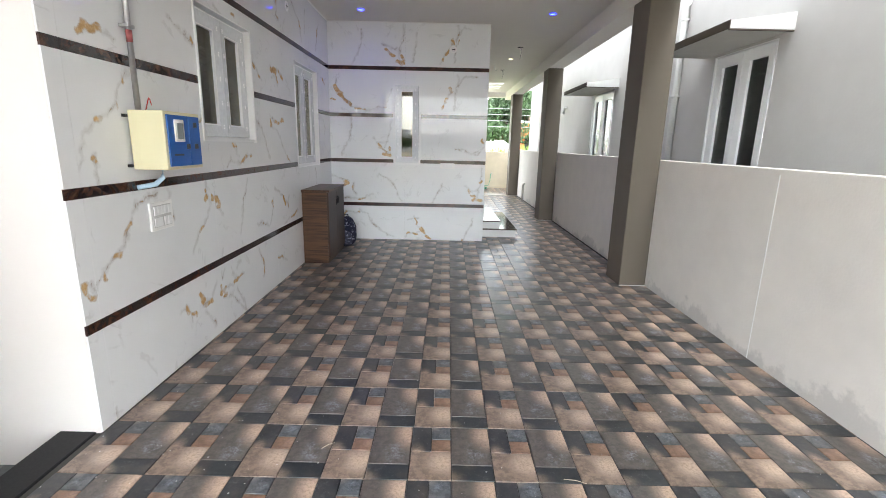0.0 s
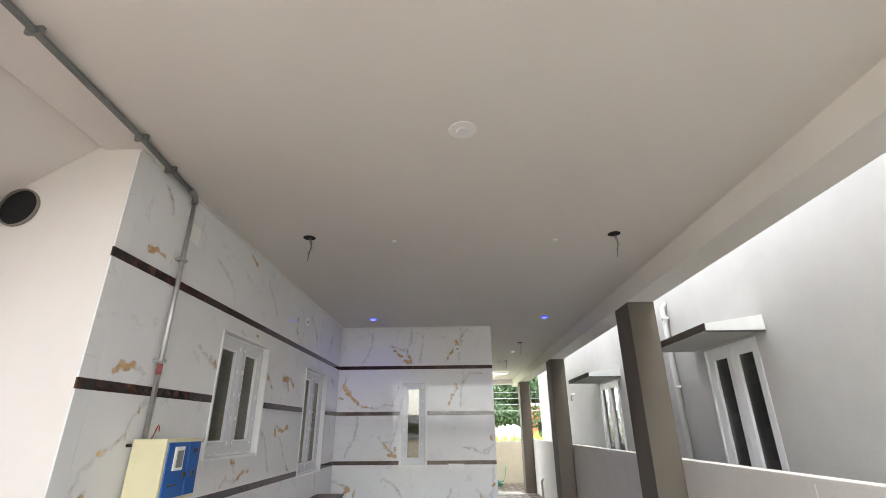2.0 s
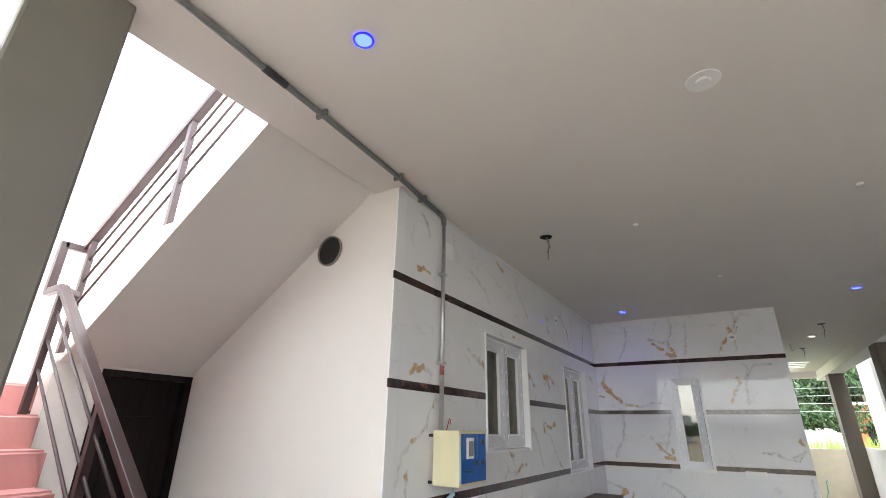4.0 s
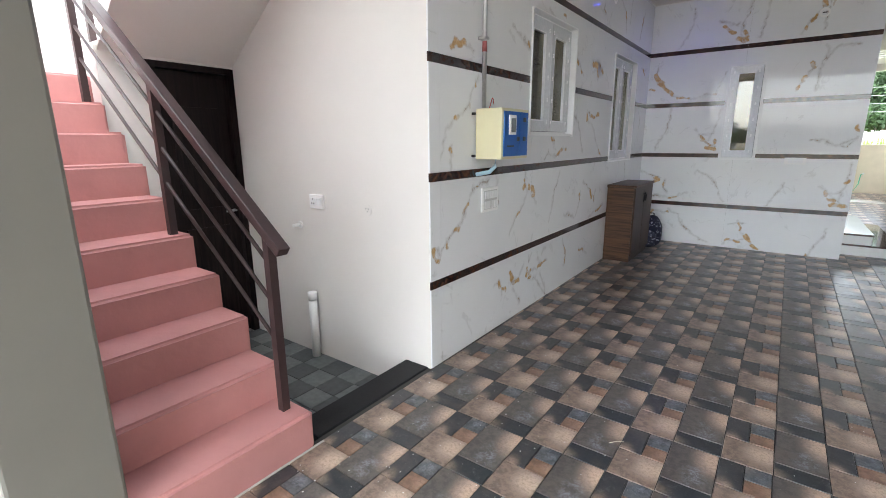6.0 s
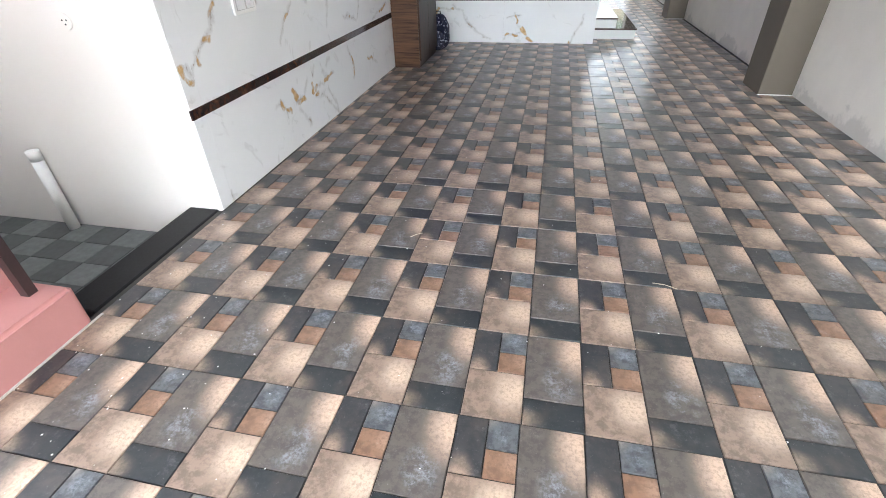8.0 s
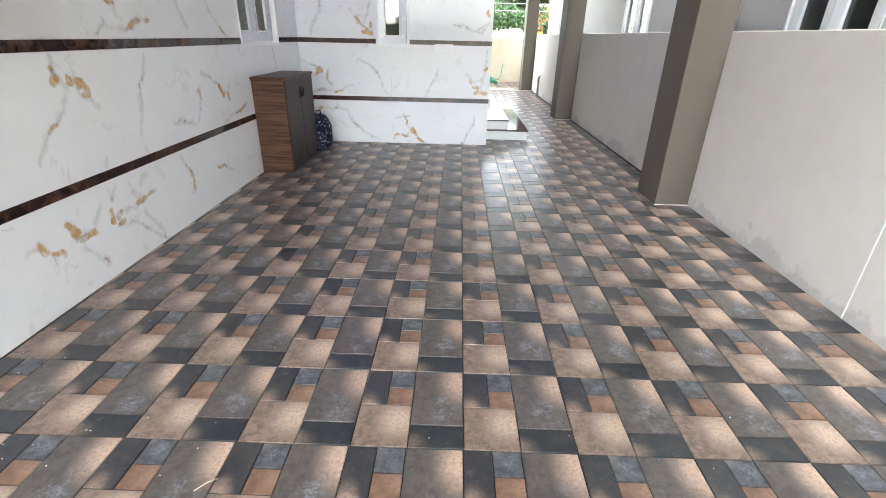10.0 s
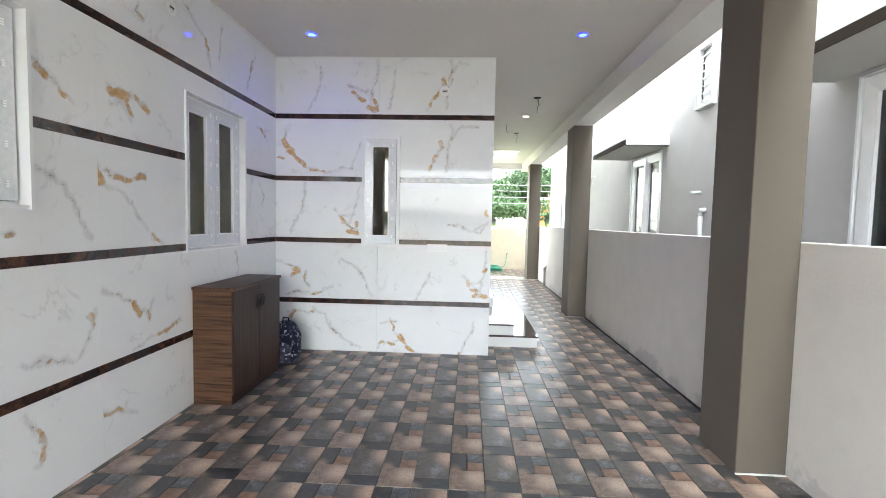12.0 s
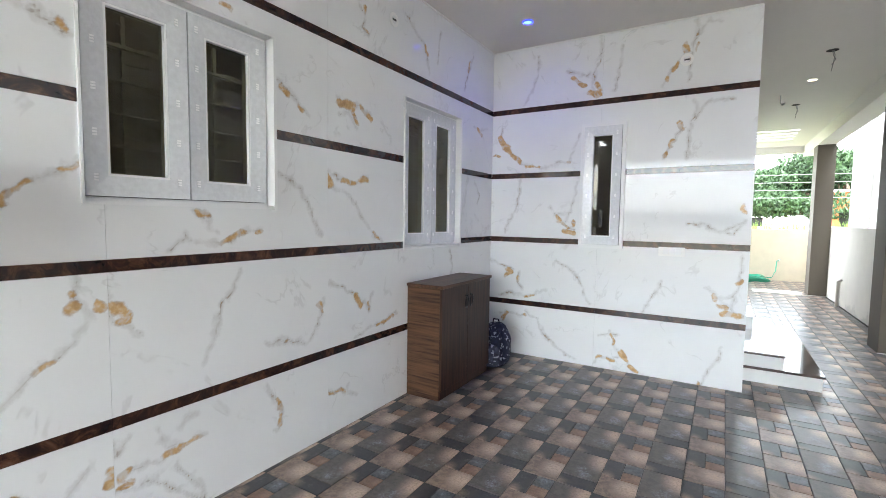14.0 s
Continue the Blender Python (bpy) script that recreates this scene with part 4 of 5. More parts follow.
bag = thing("backpack", "dark navy printed backpack leaning by the wall", "bag", (-1.47, 6.80, 0))
bm = bmesh.new()
bmesh.ops.create_uvsphere(bm, u_segments=28, v_segments=18, radius=1.0)
for v in bm.verts:
    c = v.co
    k = 1.0 - 0.25 * max(0.0, c.z)
    c.x, c.y, c.z = math.copysign(abs(c.x) ** 0.7, c.x) * 0.15 * k, math.copysign(abs(c.y) ** 0.7, c.y) * 0.11 * k, 0.21 + math.copysign(abs(c.z) ** 0.75, c.z) * 0.21
    c += Vector(noise.noise_vector(c * 9)) * 0.014
    c.z = max(c.z, 0.0)
    c.y += c.z * 0.12
body = part("body", bm, M_NAVY, bag)
for f in body.data.polygons:
    f.use_smooth = True
bm = bmesh.new()
bmesh.ops.create_uvsphere(bm, u_segments=20, v_segments=12, radius=1.0)
for v in bm.verts:
    v.co = Vector((v.co.x * 0.11 + 0.01, v.co.y * 0.06 - 0.085, v.co.z * 0.11 + 0.13)) + Vector(noise.noise_vector(v.co * 3)) * 0.008
part("front_pocket", bm, M_BAGPRINT, bag, "printed front pocket")
for dx in (-0.05, 0.06):
    part("strap", tube([(dx, -0.02, 0.38), (dx + 0.05, -0.10, 0.30), (dx + 0.07, -0.12, 0.18), (dx + 0.05, -0.10, 0.06)], 0.012, 8), M_NAVY, bag)
part("handle", tube([(-0.03, 0.03, 0.40), (-0.02, 0.03, 0.45), (0.03, 0.03, 0.45), (0.04, 0.03, 0.40)], 0.008, 8), M_NAVY, bag)

# ---- entrance steps in the passage ----
es = thing("entrance_steps", "white marble entrance steps with dark granite edge", "steps", (0, 0, 0))
part("riser", box(HX, 1.10, 7.69, 9.6, 0.0, 0.115), M_STEPWHITE, es)
part("tread", box(HX, 1.115, 7.675, 9.6, 0.115, 0.137, bevel=0.004), M_BROWNGRAN, es, "polished dark granite tread")
part("riser", box(HX, 0.835, 7.688, 9.4, 0.1371, 0.245), M_STEPWHITE, es)
part("nosing", box(HX, 0.845, 7.675, 7.70, 0.245, 0.2652, bevel=0.003), M_BROWNGRAN, es, "dark granite nosing")
part("tread", box(HX, 0.845, 7.7005, 9.4, 0.245, 0.265), M_STEPWHITE, es)
part("riser", box(HX, 0.66, 8.7, 9.4, 0.265, 0.40), M_STEPWHITE, es)

# ---- passage end ----
hose = thing("garden_hose", "coiled green garden hose on the floor", "hose", (1.0, 15.95, 0))
pts = []
for k in range(140):
    a = k * 0.33
    rr = 0.30 + 0.09 * math.sin(k * 0.7)
    pts.append((rr * math.cos(a), rr * 0.8 * math.sin(a), 0.012 + 0.0009 * k + 0.01 * math.sin(k * 1.3)))
part("coil", tube(pts, 0.012, 6), M_GREEN, hose)
part("lead", tube([pts[-1], (0.42, 0.15, 0.1), (0.5, 0.3, 0.25), (0.53, 0.45, 0.48), (0.58, 0.52, 0.5)], 0.012, 6), M_GREEN, hose)
tap = thing("garden_tap", "small brass tap on the end wall", "tap", (1.58, 16.5, 0.5))
part("spout", tube([(0, 0, 0), (0, -0.08, 0), (0, -0.09, -0.03)], 0.012), M_GALV, tap)
part("lever", box(-0.03, 0.03, -0.06, -0.045, 0.012, 0.022), M_GALV, tap)
solid("floor_cover", box(0.95, 1.75, 13.95, 14.5, 0.0005, 0.012, bevel=0.003), M_STEPWHITE, "pale stone chamber cover in the floor", "cover")
vpipe = thing("drain_pipe", "short grey pipe against the compound wall", "pipe", (2.07, 12.9, 0))
part("pipe", tube([(0, 0, 0), (0, 0, 0.42), (0.05, 0, 0.46)], 0.03), M_CWALL, vpipe)


# ---- beyond the end wall ----
def tree(name, x, y, base, height, spread, leaves, seed, label):
    rnd = random.Random(seed)
    t = thing(name, label, "tree", (x, y, base), "trees beyond the wall")
    bm = bmesh.new()
    add_tube(bm, [(0, 0, 0), (0.08, 0.05, height * 0.2), (0.0, 0.1, height * 0.42), (0.05, 0.0, height * 0.75)], [0.32, 0.25, 0.18, 0.06], 10)
    clumps = []
    for k in range(60):
        a = rnd.random() * math.tau
        rr = spread * (0.25 + 0.75 * math.sqrt(rnd.random()))
        top = Vector((rr * math.cos(a), rr * math.sin(a), height * (0.34 + 0.58 * (1 - (rr / spread) ** 2) * rnd.uniform(0.7, 1.1))))
        add_tube(bm, [(0, 0, height * 0.3), top * 0.5 + Vector((0, 0, height * 0.12)), top], [0.11, 0.06, 0.02], 6)
        clumps.append(top)
    part("trunk", bm, M_BARK, t)
    verts, faces = [], []
    for k in range(leaves):
        c = clumps[rnd.randrange(len(clumps))]
        d = Vector((rnd.gauss(0, 1), rnd.gauss(0, 1), rnd.gauss(0, 1))).normalized() * spread * 0.26 * rnd.random() ** 0.4
        p = c + Vector((d.x, d.y, d.z * 0.38))
        s = rnd.uniform(0.09, 0.20)
        q = Euler((rnd.random() * 6, rnd.random() * 6, rnd.random() * 6)).to_matrix()
        b = len(verts)
        verts += [tuple(p + q @ Vector(v)) for v in ((-s, 0, 0), (0, -s * 0.5, 0.02), (s, 0, 0), (0, s * 0.5, 0.02))]
        faces.append((b, b + 1, b + 2, b + 3))
    me = bpy.data.meshes.new("crown")
    me.from_pydata(verts, [], faces)
    me.materials.append(M_LEAF)
    ob = new("crown", me)
    ob.parent = t


tree("tree", 8.2, 47, -0.35, 7.7, 9.0, 90000, 3, "broad green spreading tree beyond the wall")
tree("tree", -6.0, 52, -0.35, 7.0, 5.0, 9000, 5, "green tree further beyond the wall")
structure("grass_field", box(-40, 40, 20, 36, -0.35, -0.28), M_GRASS, "bright green grass strip beyond the wall", "grass")
bm = bmesh.new()
rnd = random.Random(8)
for k in range(2200):
    x, y = rnd.uniform(-3, 9), rnd.uniform(24, 30)
    hgt = rnd.uniform(0.5, 1.6)
    a = rnd.random() * 6.3
    dx, dy = 0.05 * math.cos(a), 0.05 * math.sin(a)
    lean = rnd.uniform(-0.25, 0.25)
    bm.faces.new([bm.verts.new(p) for p in ((x - dx, y - dy, -0.3), (x + dx, y + dy, -0.3), (x + lean + dx * 0.5, y, hgt * 0.7), (x + lean * 1.5, y, hgt), (x + lean - dx * 0.5, y, hgt * 0.7))])
tagged(part("tall_grass", bm, M_GRASS), "tall bright green weeds beyond the wall", "grass", kind="stuff")


def far_house(x0, x1, y0, y1, h, material, label):
    ob = thing("distant_house", label, "house", (0, 0, 0), "distant houses")
    part("wall", box(x0, x1, y0, y1, -0.35, h), material, ob)
    part("roof", box(x0 - 0.2, x1 + 0.2, y0 - 0.2, y1 + 0.2, h, h + 0.15), M_WHITE, ob)
    near = y0 if abs(y0) < abs(y1) else y1
    s = -1 if near == y0 else 1
    n = max(2, int((x1 - x0) / 2.5))
    for k in range(n):
        cx = x0 + (k + 0.5) * (x1 - x0) / n
        for z in [1.0 + 3 * q for q in range(max(1, int(h / 3)))]:
            part("window", box(cx - 0.5, cx + 0.5, near + s * 0.03 - 0.03, near + s * 0.03 + 0.03, z, z + 1.1), M_HOLESHADE, ob)


far_house(5.9, 9.5, 38, 42, 3.25, M_ORANGE, "orange painted house beyond the tree")
far_house(-3.5, 5.0, 60, 66, 1.9, M_PINKISH, "low pale pink building behind the tree")
for px in (-30, 36):
    pole = thing("utility_pole", "plain concrete utility pole carrying wires", "pole", (px, 33, -0.35), "utility poles")
    part("pole", tube([(0, 0, 0), (0, 0, 6.0)], [0.16, 0.11], 12), M_FARGREY, pole)
    part("crossarm", box(-0.06, 0.06, -0.5, 0.5, 5.2, 5.3), M_FARGREY, pole)
wires = thing("overhead_wires", "thin overhead power wires across the sky", "wire", (0, 0, 0))
for k in range(4):
    part("wire", tube([(-30 + 6 * q, 33, 2.7 + 0.4 * k + 0.04 * (q - 5.5) ** 2) for q in range(12)], 0.018, 5), M_WIRE, wires)

# ---- the street side, seen in the glazed tiles ----
rnd = random.Random(4)
for k in range(17):
    x = -56 + 7 * k + rnd.uniform(-2, 2)
    hh = rnd.choice((3.2, 3.4, 4.4, 5.6))
    far_house(x, x + rnd.uniform(4, 6.5), -100, -92 + rnd.uniform(-3, 3), hh, M_FARGREY, "pale distant flat-roofed house")
for k, (x, y) in enumerate(((-18, -80), (-11, -84), (-5, -78), (2, -86), (8, -80), (24, -82))):
    tree("tree", x, y, -0.35, 4.0, 3.5, 2500, 20 + k, "distant green tree across open ground")

# Caulk line where tiles meet the ceiling.
structure("trim", box(WX, WX + 0.012, WEND, FY - 0.012, CEIL - 0.012, CEIL - 0.0005), M_WHITE, "thin white caulk line under the ceiling", "trim")
structure("trim_cross", box(WX, HX, FY - 0.012, FY, CEIL - 0.012, CEIL - 0.0005), M_WHITE, "thin white caulk line under the ceiling", "trim")

# ---- small traces ----
structure("plaster_joint", box(CW - 0.0025, CW + 0.01, 3.43, 3.437, 0.0, 1.3), M_WHITE, "thin white plaster joint line in the compound wall", "trim")
for x, y, a, n in ((0.53, 2.15, 2.9, 0.10), (-0.62, 2.36, 0.7, 0.07), (0.95, 1.05, 1.2, 0.05)):
    dx, dy = n / 2 * math.cos(a), n / 2 * math.sin(a)
    solid("straw", tube([(x - dx, y - dy, 0.002), (x, y + 0.006, 0.004), (x + dx, y + dy, 0.003)], 0.0015, 5), M_YELLOW, "thin pale dry straw lying on the tiles", "straw")
rnd = random.Random(12)
bm = bmesh.new()
for k in range(260):
    x = -1.76 + abs(rnd.gauss(0, 0.55)) if k % 3 else rnd.uniform(-1.7, 2.0)
    y = rnd.uniform(0.6, 3.6)
    s = rnd.uniform(0.0012, 0.0035)
    if x < 2.05:
        n = rnd.randrange(5, 8)
        bm.faces.new([bm.verts.new((x + s * rnd.uniform(0.6, 1.4) * math.cos(q * math.tau / n), y + s * rnd.uniform(0.6, 1.4) * math.sin(q * math.tau / n), 0.0006)) for q in range(n)])
tagged(part("paint_flecks", bm, M_WHITE), "tiny white paint flecks scattered on the tiles", "debris", kind="stuff")


# ---- tiles of walls and floor ----
def polyline_distance(px, pz, pts):
    d = np.full(px.shape, 9.0)
    for (ax, az), (bx, bz) in zip(pts, pts[1:]):
        ex, ez = bx - ax, bz - az
        t = np.clip(((px - ax) * ex + (pz - az) * ez) / (ex * ex + ez * ez + 1e-9), 0, 1)
        d = np.minimum(d, np.hypot(px - ax - t * ex, pz - az - t * ez))
    return d


# Prints of the marble tiles by course and place: grey strokes as lines, ochre patches as (lines, half width), in the tile's own metres.
SIDE_VEINS = {}
SIDE_VEINS[0, 1] = ([[(0.67, 0.35), (0.76, 0.34), (0.79, 0.23)], [(0.92, 0.4), (0.94, 0.3), (1.07, 0.31), (1.12, 0.39)], [(0.96, 0.25), (1.03, 0.17), (1.09, 0.09)], [(0.0, 0.07), (0.0, 0.01)]],
    [([(1.2, 0.34), (1.2, 0.29)], 0.028), ([(0.74, 0.34), (0.75, 0.31)], 0.018), ([(0.91, 0.38), (0.95, 0.32)], 0.018), ([(1.05, 0.28), (0.97, 0.29)], 0.018), ([(0.78, 0.29), (0.85, 0.26)], 0.012)])
SIDE_VEINS[0, 2] = ([[(0.0, 0.26), (0.07, 0.24), (0.16, 0.23), (0.22, 0.16), (0.29, 0.09), (0.36, 0.04), (0.4, 0.0)], [(0.0, 0.45), (0.02, 0.41), (0.06, 0.47)], [(0.17, 0.45), (0.19, 0.4), (0.22, 0.35), (0.29, 0.33), (0.38, 0.35)], [(0.19, 0.31), (0.11, 0.31), (0.06, 0.32)], [(0.34, 0.46), (0.29, 0.45), (0.27, 0.41)], [(0.25, 0.25), (0.31, 0.17), (0.37, 0.08), (0.39, 0.03)], [(0.74, 0.47), (0.76, 0.42), (0.8, 0.35), (0.84, 0.3), (0.83, 0.21), (0.8, 0.19)]],
    [([(0.02, 0.32), (0.04, 0.32)], 0.022), ([(0.02, 0.27), (0.06, 0.27)], 0.014), ([(0.2, 0.32), (0.26, 0.31)], 0.014), ([(0.27, 0.33), (0.36, 0.34)], 0.01), ([(0.81, 0.35), (0.83, 0.31)], 0.014), ([(0.83, 0.27), (0.83, 0.22)], 0.01)])
SIDE_VEINS[0, 3] = ([[(0.0, 0.31), (0.03, 0.28), (0.12, 0.26), (0.26, 0.19)], [(0.17, 0.29), (0.18, 0.25)]],
    [([(0.01, 0.29), (0.07, 0.27), (0.16, 0.25)], 0.006)])
SIDE_VEINS[1, 0] = ([[(0.07, 0.2), (0.08, 0.16), (0.08, 0.14)]],
    [([(0.03, 0.2), (0.04, 0.17)], 0.018), ([(0.03, 0.16), (0.07, 0.12)], 0.012)])
SIDE_VEINS[1, 1] = ([[(1.12, 0.57), (1.11, 0.53), (1.13, 0.47), (1.17, 0.43), (1.15, 0.38), (1.11, 0.35), (1.05, 0.29), (1.01, 0.28), (0.98, 0.25), (0.94, 0.21), (0.91, 0.17), (0.89, 0.14)], [(0.0, 0.16), (0.04, 0.21), (0.11, 0.26), (0.16, 0.28), (0.22, 0.31), (0.27, 0.39), (0.31, 0.45), (0.36, 0.53), (0.46, 0.55), (0.57, 0.57)], [(0.68, 0.56), (0.68, 0.46), (0.7, 0.38)]],
    [([(1.1, 0.46), (1.11, 0.47)], 0.018), ([(1.1, 0.54), (1.11, 0.52)], 0.01), ([(1.2, 0.47), (1.2, 0.45)], 0.018), ([(0.99, 0.26), (1.03, 0.28)], 0.011), ([(0.06, 0.22), (0.07, 0.18)], 0.008), ([(0.25, 0.38), (0.3, 0.43)], 0.008), ([(0.14, 0.28), (0.19, 0.27)], 0.008)])
SIDE_VEINS[1, 2] = ([[(0.0, 0.54), (0.0, 0.46), (0.02, 0.4), (0.08, 0.36), (0.12, 0.32)], [(0.59, 0.55), (0.56, 0.47), (0.49, 0.39), (0.47, 0.31), (0.43, 0.21), (0.39, 0.12)], [(0.75, 0.15), (0.97, 0.1), (1.03, 0.07), (1.09, 0.12), (1.14, 0.22), (1.16, 0.32)], [(1.1, 0.14), (1.06, 0.09)]],
    [([(0.03, 0.45), (0.07, 0.41)], 0.016), ([(0.04, 0.39), (0.08, 0.39)], 0.014), ([(0.01, 0.48), (0.05, 0.46)], 0.012), ([(1.13, 0.29), (1.15, 0.25)], 0.012)])
SIDE_VEINS[1, 3] = ([[(0.01, 0.42), (0.12, 0.38), (0.23, 0.32)], [(0.23, 0.32), (0.34, 0.25), (0.4, 0.18), (0.43, 0.29)], [(0.25, 0.02), (0.4, 0.06), (0.56, 0.07), (0.7, 0.11)]],
    [([(0.26, 0.3), (0.3, 0.23)], 0.022), ([(0.4, 0.2), (0.38, 0.24)], 0.01), ([(0.47, 0.05), (0.67, 0.09)], 0.008)])
SIDE_VEINS[2, 1] = ([[(0.92, 0.2), (0.96, 0.26), (1.01, 0.29), (1.07, 0.32), (1.14, 0.38)], [(0.41, 0.57), (0.36, 0.51), (0.32, 0.45), (0.3, 0.4), (0.22, 0.33), (0.15, 0.29), (0.07, 0.25), (0.05, 0.2), (0.03, 0.13), (0.01, 0.08)], [(0.11, 0.15), (0.1, 0.08), (0.1, 0.02)]],
    [([(0.93, 0.21), (0.98, 0.27), (1.01, 0.29)], 0.012), ([(1.09, 0.34), (1.14, 0.37)], 0.006), ([(0.15, 0.3), (0.19, 0.3)], 0.014), ([(0.1, 0.13), (0.11, 0.12)], 0.016), ([(0.38, 0.53), (0.39, 0.52)], 0.009), ([(0.3, 0.41), (0.31, 0.38)], 0.006)])
SIDE_VEINS[2, 2] = ([[(0.24, 0.03), (0.32, 0.08), (0.36, 0.05), (0.49, 0.05), (0.58, 0.07), (0.64, 0.11), (0.71, 0.11)], [(0.36, 0.2), (0.4, 0.17), (0.42, 0.13), (0.47, 0.1)], [(0.83, 0.42), (0.94, 0.37), (1.0, 0.31), (1.06, 0.23), (1.11, 0.13), (1.15, 0.06)]],
    [([(0.5, 0.05), (0.61, 0.09)], 0.011), ([(0.69, 0.1), (0.72, 0.1)], 0.008), ([(0.38, 0.2), (0.4, 0.18)], 0.018)])
SIDE_VEINS[2, 3] = ([[(0.01, 0.47), (0.01, 0.37), (0.17, 0.33), (0.26, 0.26), (0.34, 0.16), (0.43, 0.06), (0.54, 0.01)], [(0.05, 0.44), (0.2, 0.4), (0.37, 0.44)]],
    [([(0.0, 0.43), (0.02, 0.38)], 0.022), ([(0.12, 0.41), (0.23, 0.41)], 0.016), ([(0.28, 0.43), (0.38, 0.43)], 0.01), ([(0.42, 0.08), (0.49, 0.03)], 0.008)])
SIDE_VEINS[2, 4] = ([[(0.77, 0.53), (0.87, 0.42), (0.84, 0.34)]],
    [])
SIDE_VEINS[3, 1] = ([[(0.97, 0.24), (1.03, 0.22), (1.1, 0.22), (1.15, 0.2)], [(0.12, 0.07), (0.21, 0.1), (0.3, 0.09), (0.35, 0.06)], [(0.85, 0.31), (0.93, 0.26), (1.02, 0.24), (1.12, 0.19)]],
    [([(1.1, 0.22), (1.12, 0.21)], 0.01), ([(0.12, 0.07), (0.17, 0.1), (0.21, 0.09), (0.26, 0.1)], 0.014)])
SIDE_VEINS[3, 2] = ([[(0.82, 0.27), (0.9, 0.23), (0.98, 0.17), (1.06, 0.12)], [(0.22, 0.53), (0.38, 0.48)]],
    [([(0.87, 0.23), (0.91, 0.21)], 0.012), ([(0.98, 0.16), (1.0, 0.14)], 0.01), ([(0.52, 0.54), (0.57, 0.53)], 0.01)])
SIDE_VEINS[3, 3] = ([[(0.08, 0.28), (0.15, 0.25), (0.28, 0.26), (0.4, 0.23)], [(0.1, 0.18), (0.18, 0.22), (0.26, 0.12)]],
    [([(0.1, 0.25), (0.23, 0.25)], 0.028), ([(0.23, 0.21), (0.27, 0.16)], 0.018), ([(0.31, 0.26), (0.4, 0.2)], 0.018)])
SIDE_VEINS[3, 4] = ([[(0.75, 0.42), (0.87, 0.4), (1.02, 0.45)]],
    [([(0.81, 0.42), (0.9, 0.36)], 0.018)])
SIDE_VEINS[4, 1] = ([[(0.19, 0.51), (0.25, 0.45), (0.29, 0.37)], [(0.88, 0.3), (1.02, 0.25), (1.17, 0.19)]],
    [([(0.15, 0.08), (0.23, 0.11), (0.31, 0.09)], 0.012)])
SIDE_VEINS[4, 2] = ([[(0.64, 0.42), (0.77, 0.29), (0.92, 0.16)]],
    [([(0.21, 0.54), (0.35, 0.48)], 0.012)])
SIDE_VEINS[4, 3] = ([[(0.28, 0.26), (0.34, 0.23), (0.33, 0.13), (0.39, 0.09)], [(0.81, 0.4), (0.93, 0.32), (1.05, 0.27), (1.11, 0.14), (1.13, 0.05)]],
    [([(0.33, 0.27), (0.34, 0.23)], 0.012), ([(0.35, 0.13), (0.39, 0.11)], 0.01), ([(1.06, 0.26), (1.11, 0.19)], 0.012)])
SIDE_VEINS[4, 4] = ([[(0.1, 0.43), (0.06, 0.19)], [(0.7, 0.42), (0.61, 0.24), (0.53, 0.07)]],
    [([(0.64, 0.35), (0.6, 0.25)], 0.01)])
CROSS_VEINS = {}
CROSS_VEINS[0, 0] = ([[(0.12, 0.41), (0.21, 0.43), (0.34, 0.42), (0.42, 0.41)], [(0.4, 0.46), (0.54, 0.39), (0.59, 0.27), (0.65, 0.2), (0.75, 0.14), (0.84, 0.07), (0.93, 0.04)]],
    [([(0.14, 0.37), (0.21, 0.42)], 0.014), ([(0.16, 0.33), (0.19, 0.37)], 0.01), ([(0.4, 0.42), (0.42, 0.41)], 0.01)])
CROSS_VEINS[0, 1] = ([[(0.03, 0.32), (0.14, 0.34), (0.23, 0.34)], [(0.14, 0.38), (0.18, 0.25), (0.28, 0.14), (0.34, 0.05), (0.44, 0.01)], [(0.0, 0.04), (0.06, 0.1), (0.17, 0.11), (0.26, 0.14)], [(1.03, 0.36), (1.02, 0.24), (0.95, 0.13), (0.91, 0.04), (0.88, 0.0)]],
    [([(0.16, 0.33), (0.18, 0.25)], 0.012), ([(0.26, 0.18), (0.3, 0.12)], 0.028), ([(0.33, 0.06), (0.4, 0.02)], 0.018), ([(0.15, 0.1), (0.2, 0.08)], 0.012), ([(0.04, 0.1), (0.07, 0.12)], 0.01), ([(0.88, 0.02), (0.88, 0.0)], 0.008)])
CROSS_VEINS[1, 0] = ([[(0.0, 0.41), (0.14, 0.35), (0.27, 0.31)], [(0.33, 0.28), (0.32, 0.19), (0.36, 0.12)], [(0.11, 0.03), (0.25, 0.07), (0.33, 0.06), (0.49, 0.07), (0.58, 0.12), (0.61, 0.13)], [(0.72, 0.42), (0.82, 0.36), (0.9, 0.33), (0.96, 0.23), (1.0, 0.12), (1.06, 0.04)]],
    [([(0.2, 0.31), (0.24, 0.28), (0.18, 0.25)], 0.022), ([(0.33, 0.24), (0.32, 0.19)], 0.01), ([(0.4, 0.05), (0.49, 0.07)], 0.006)])
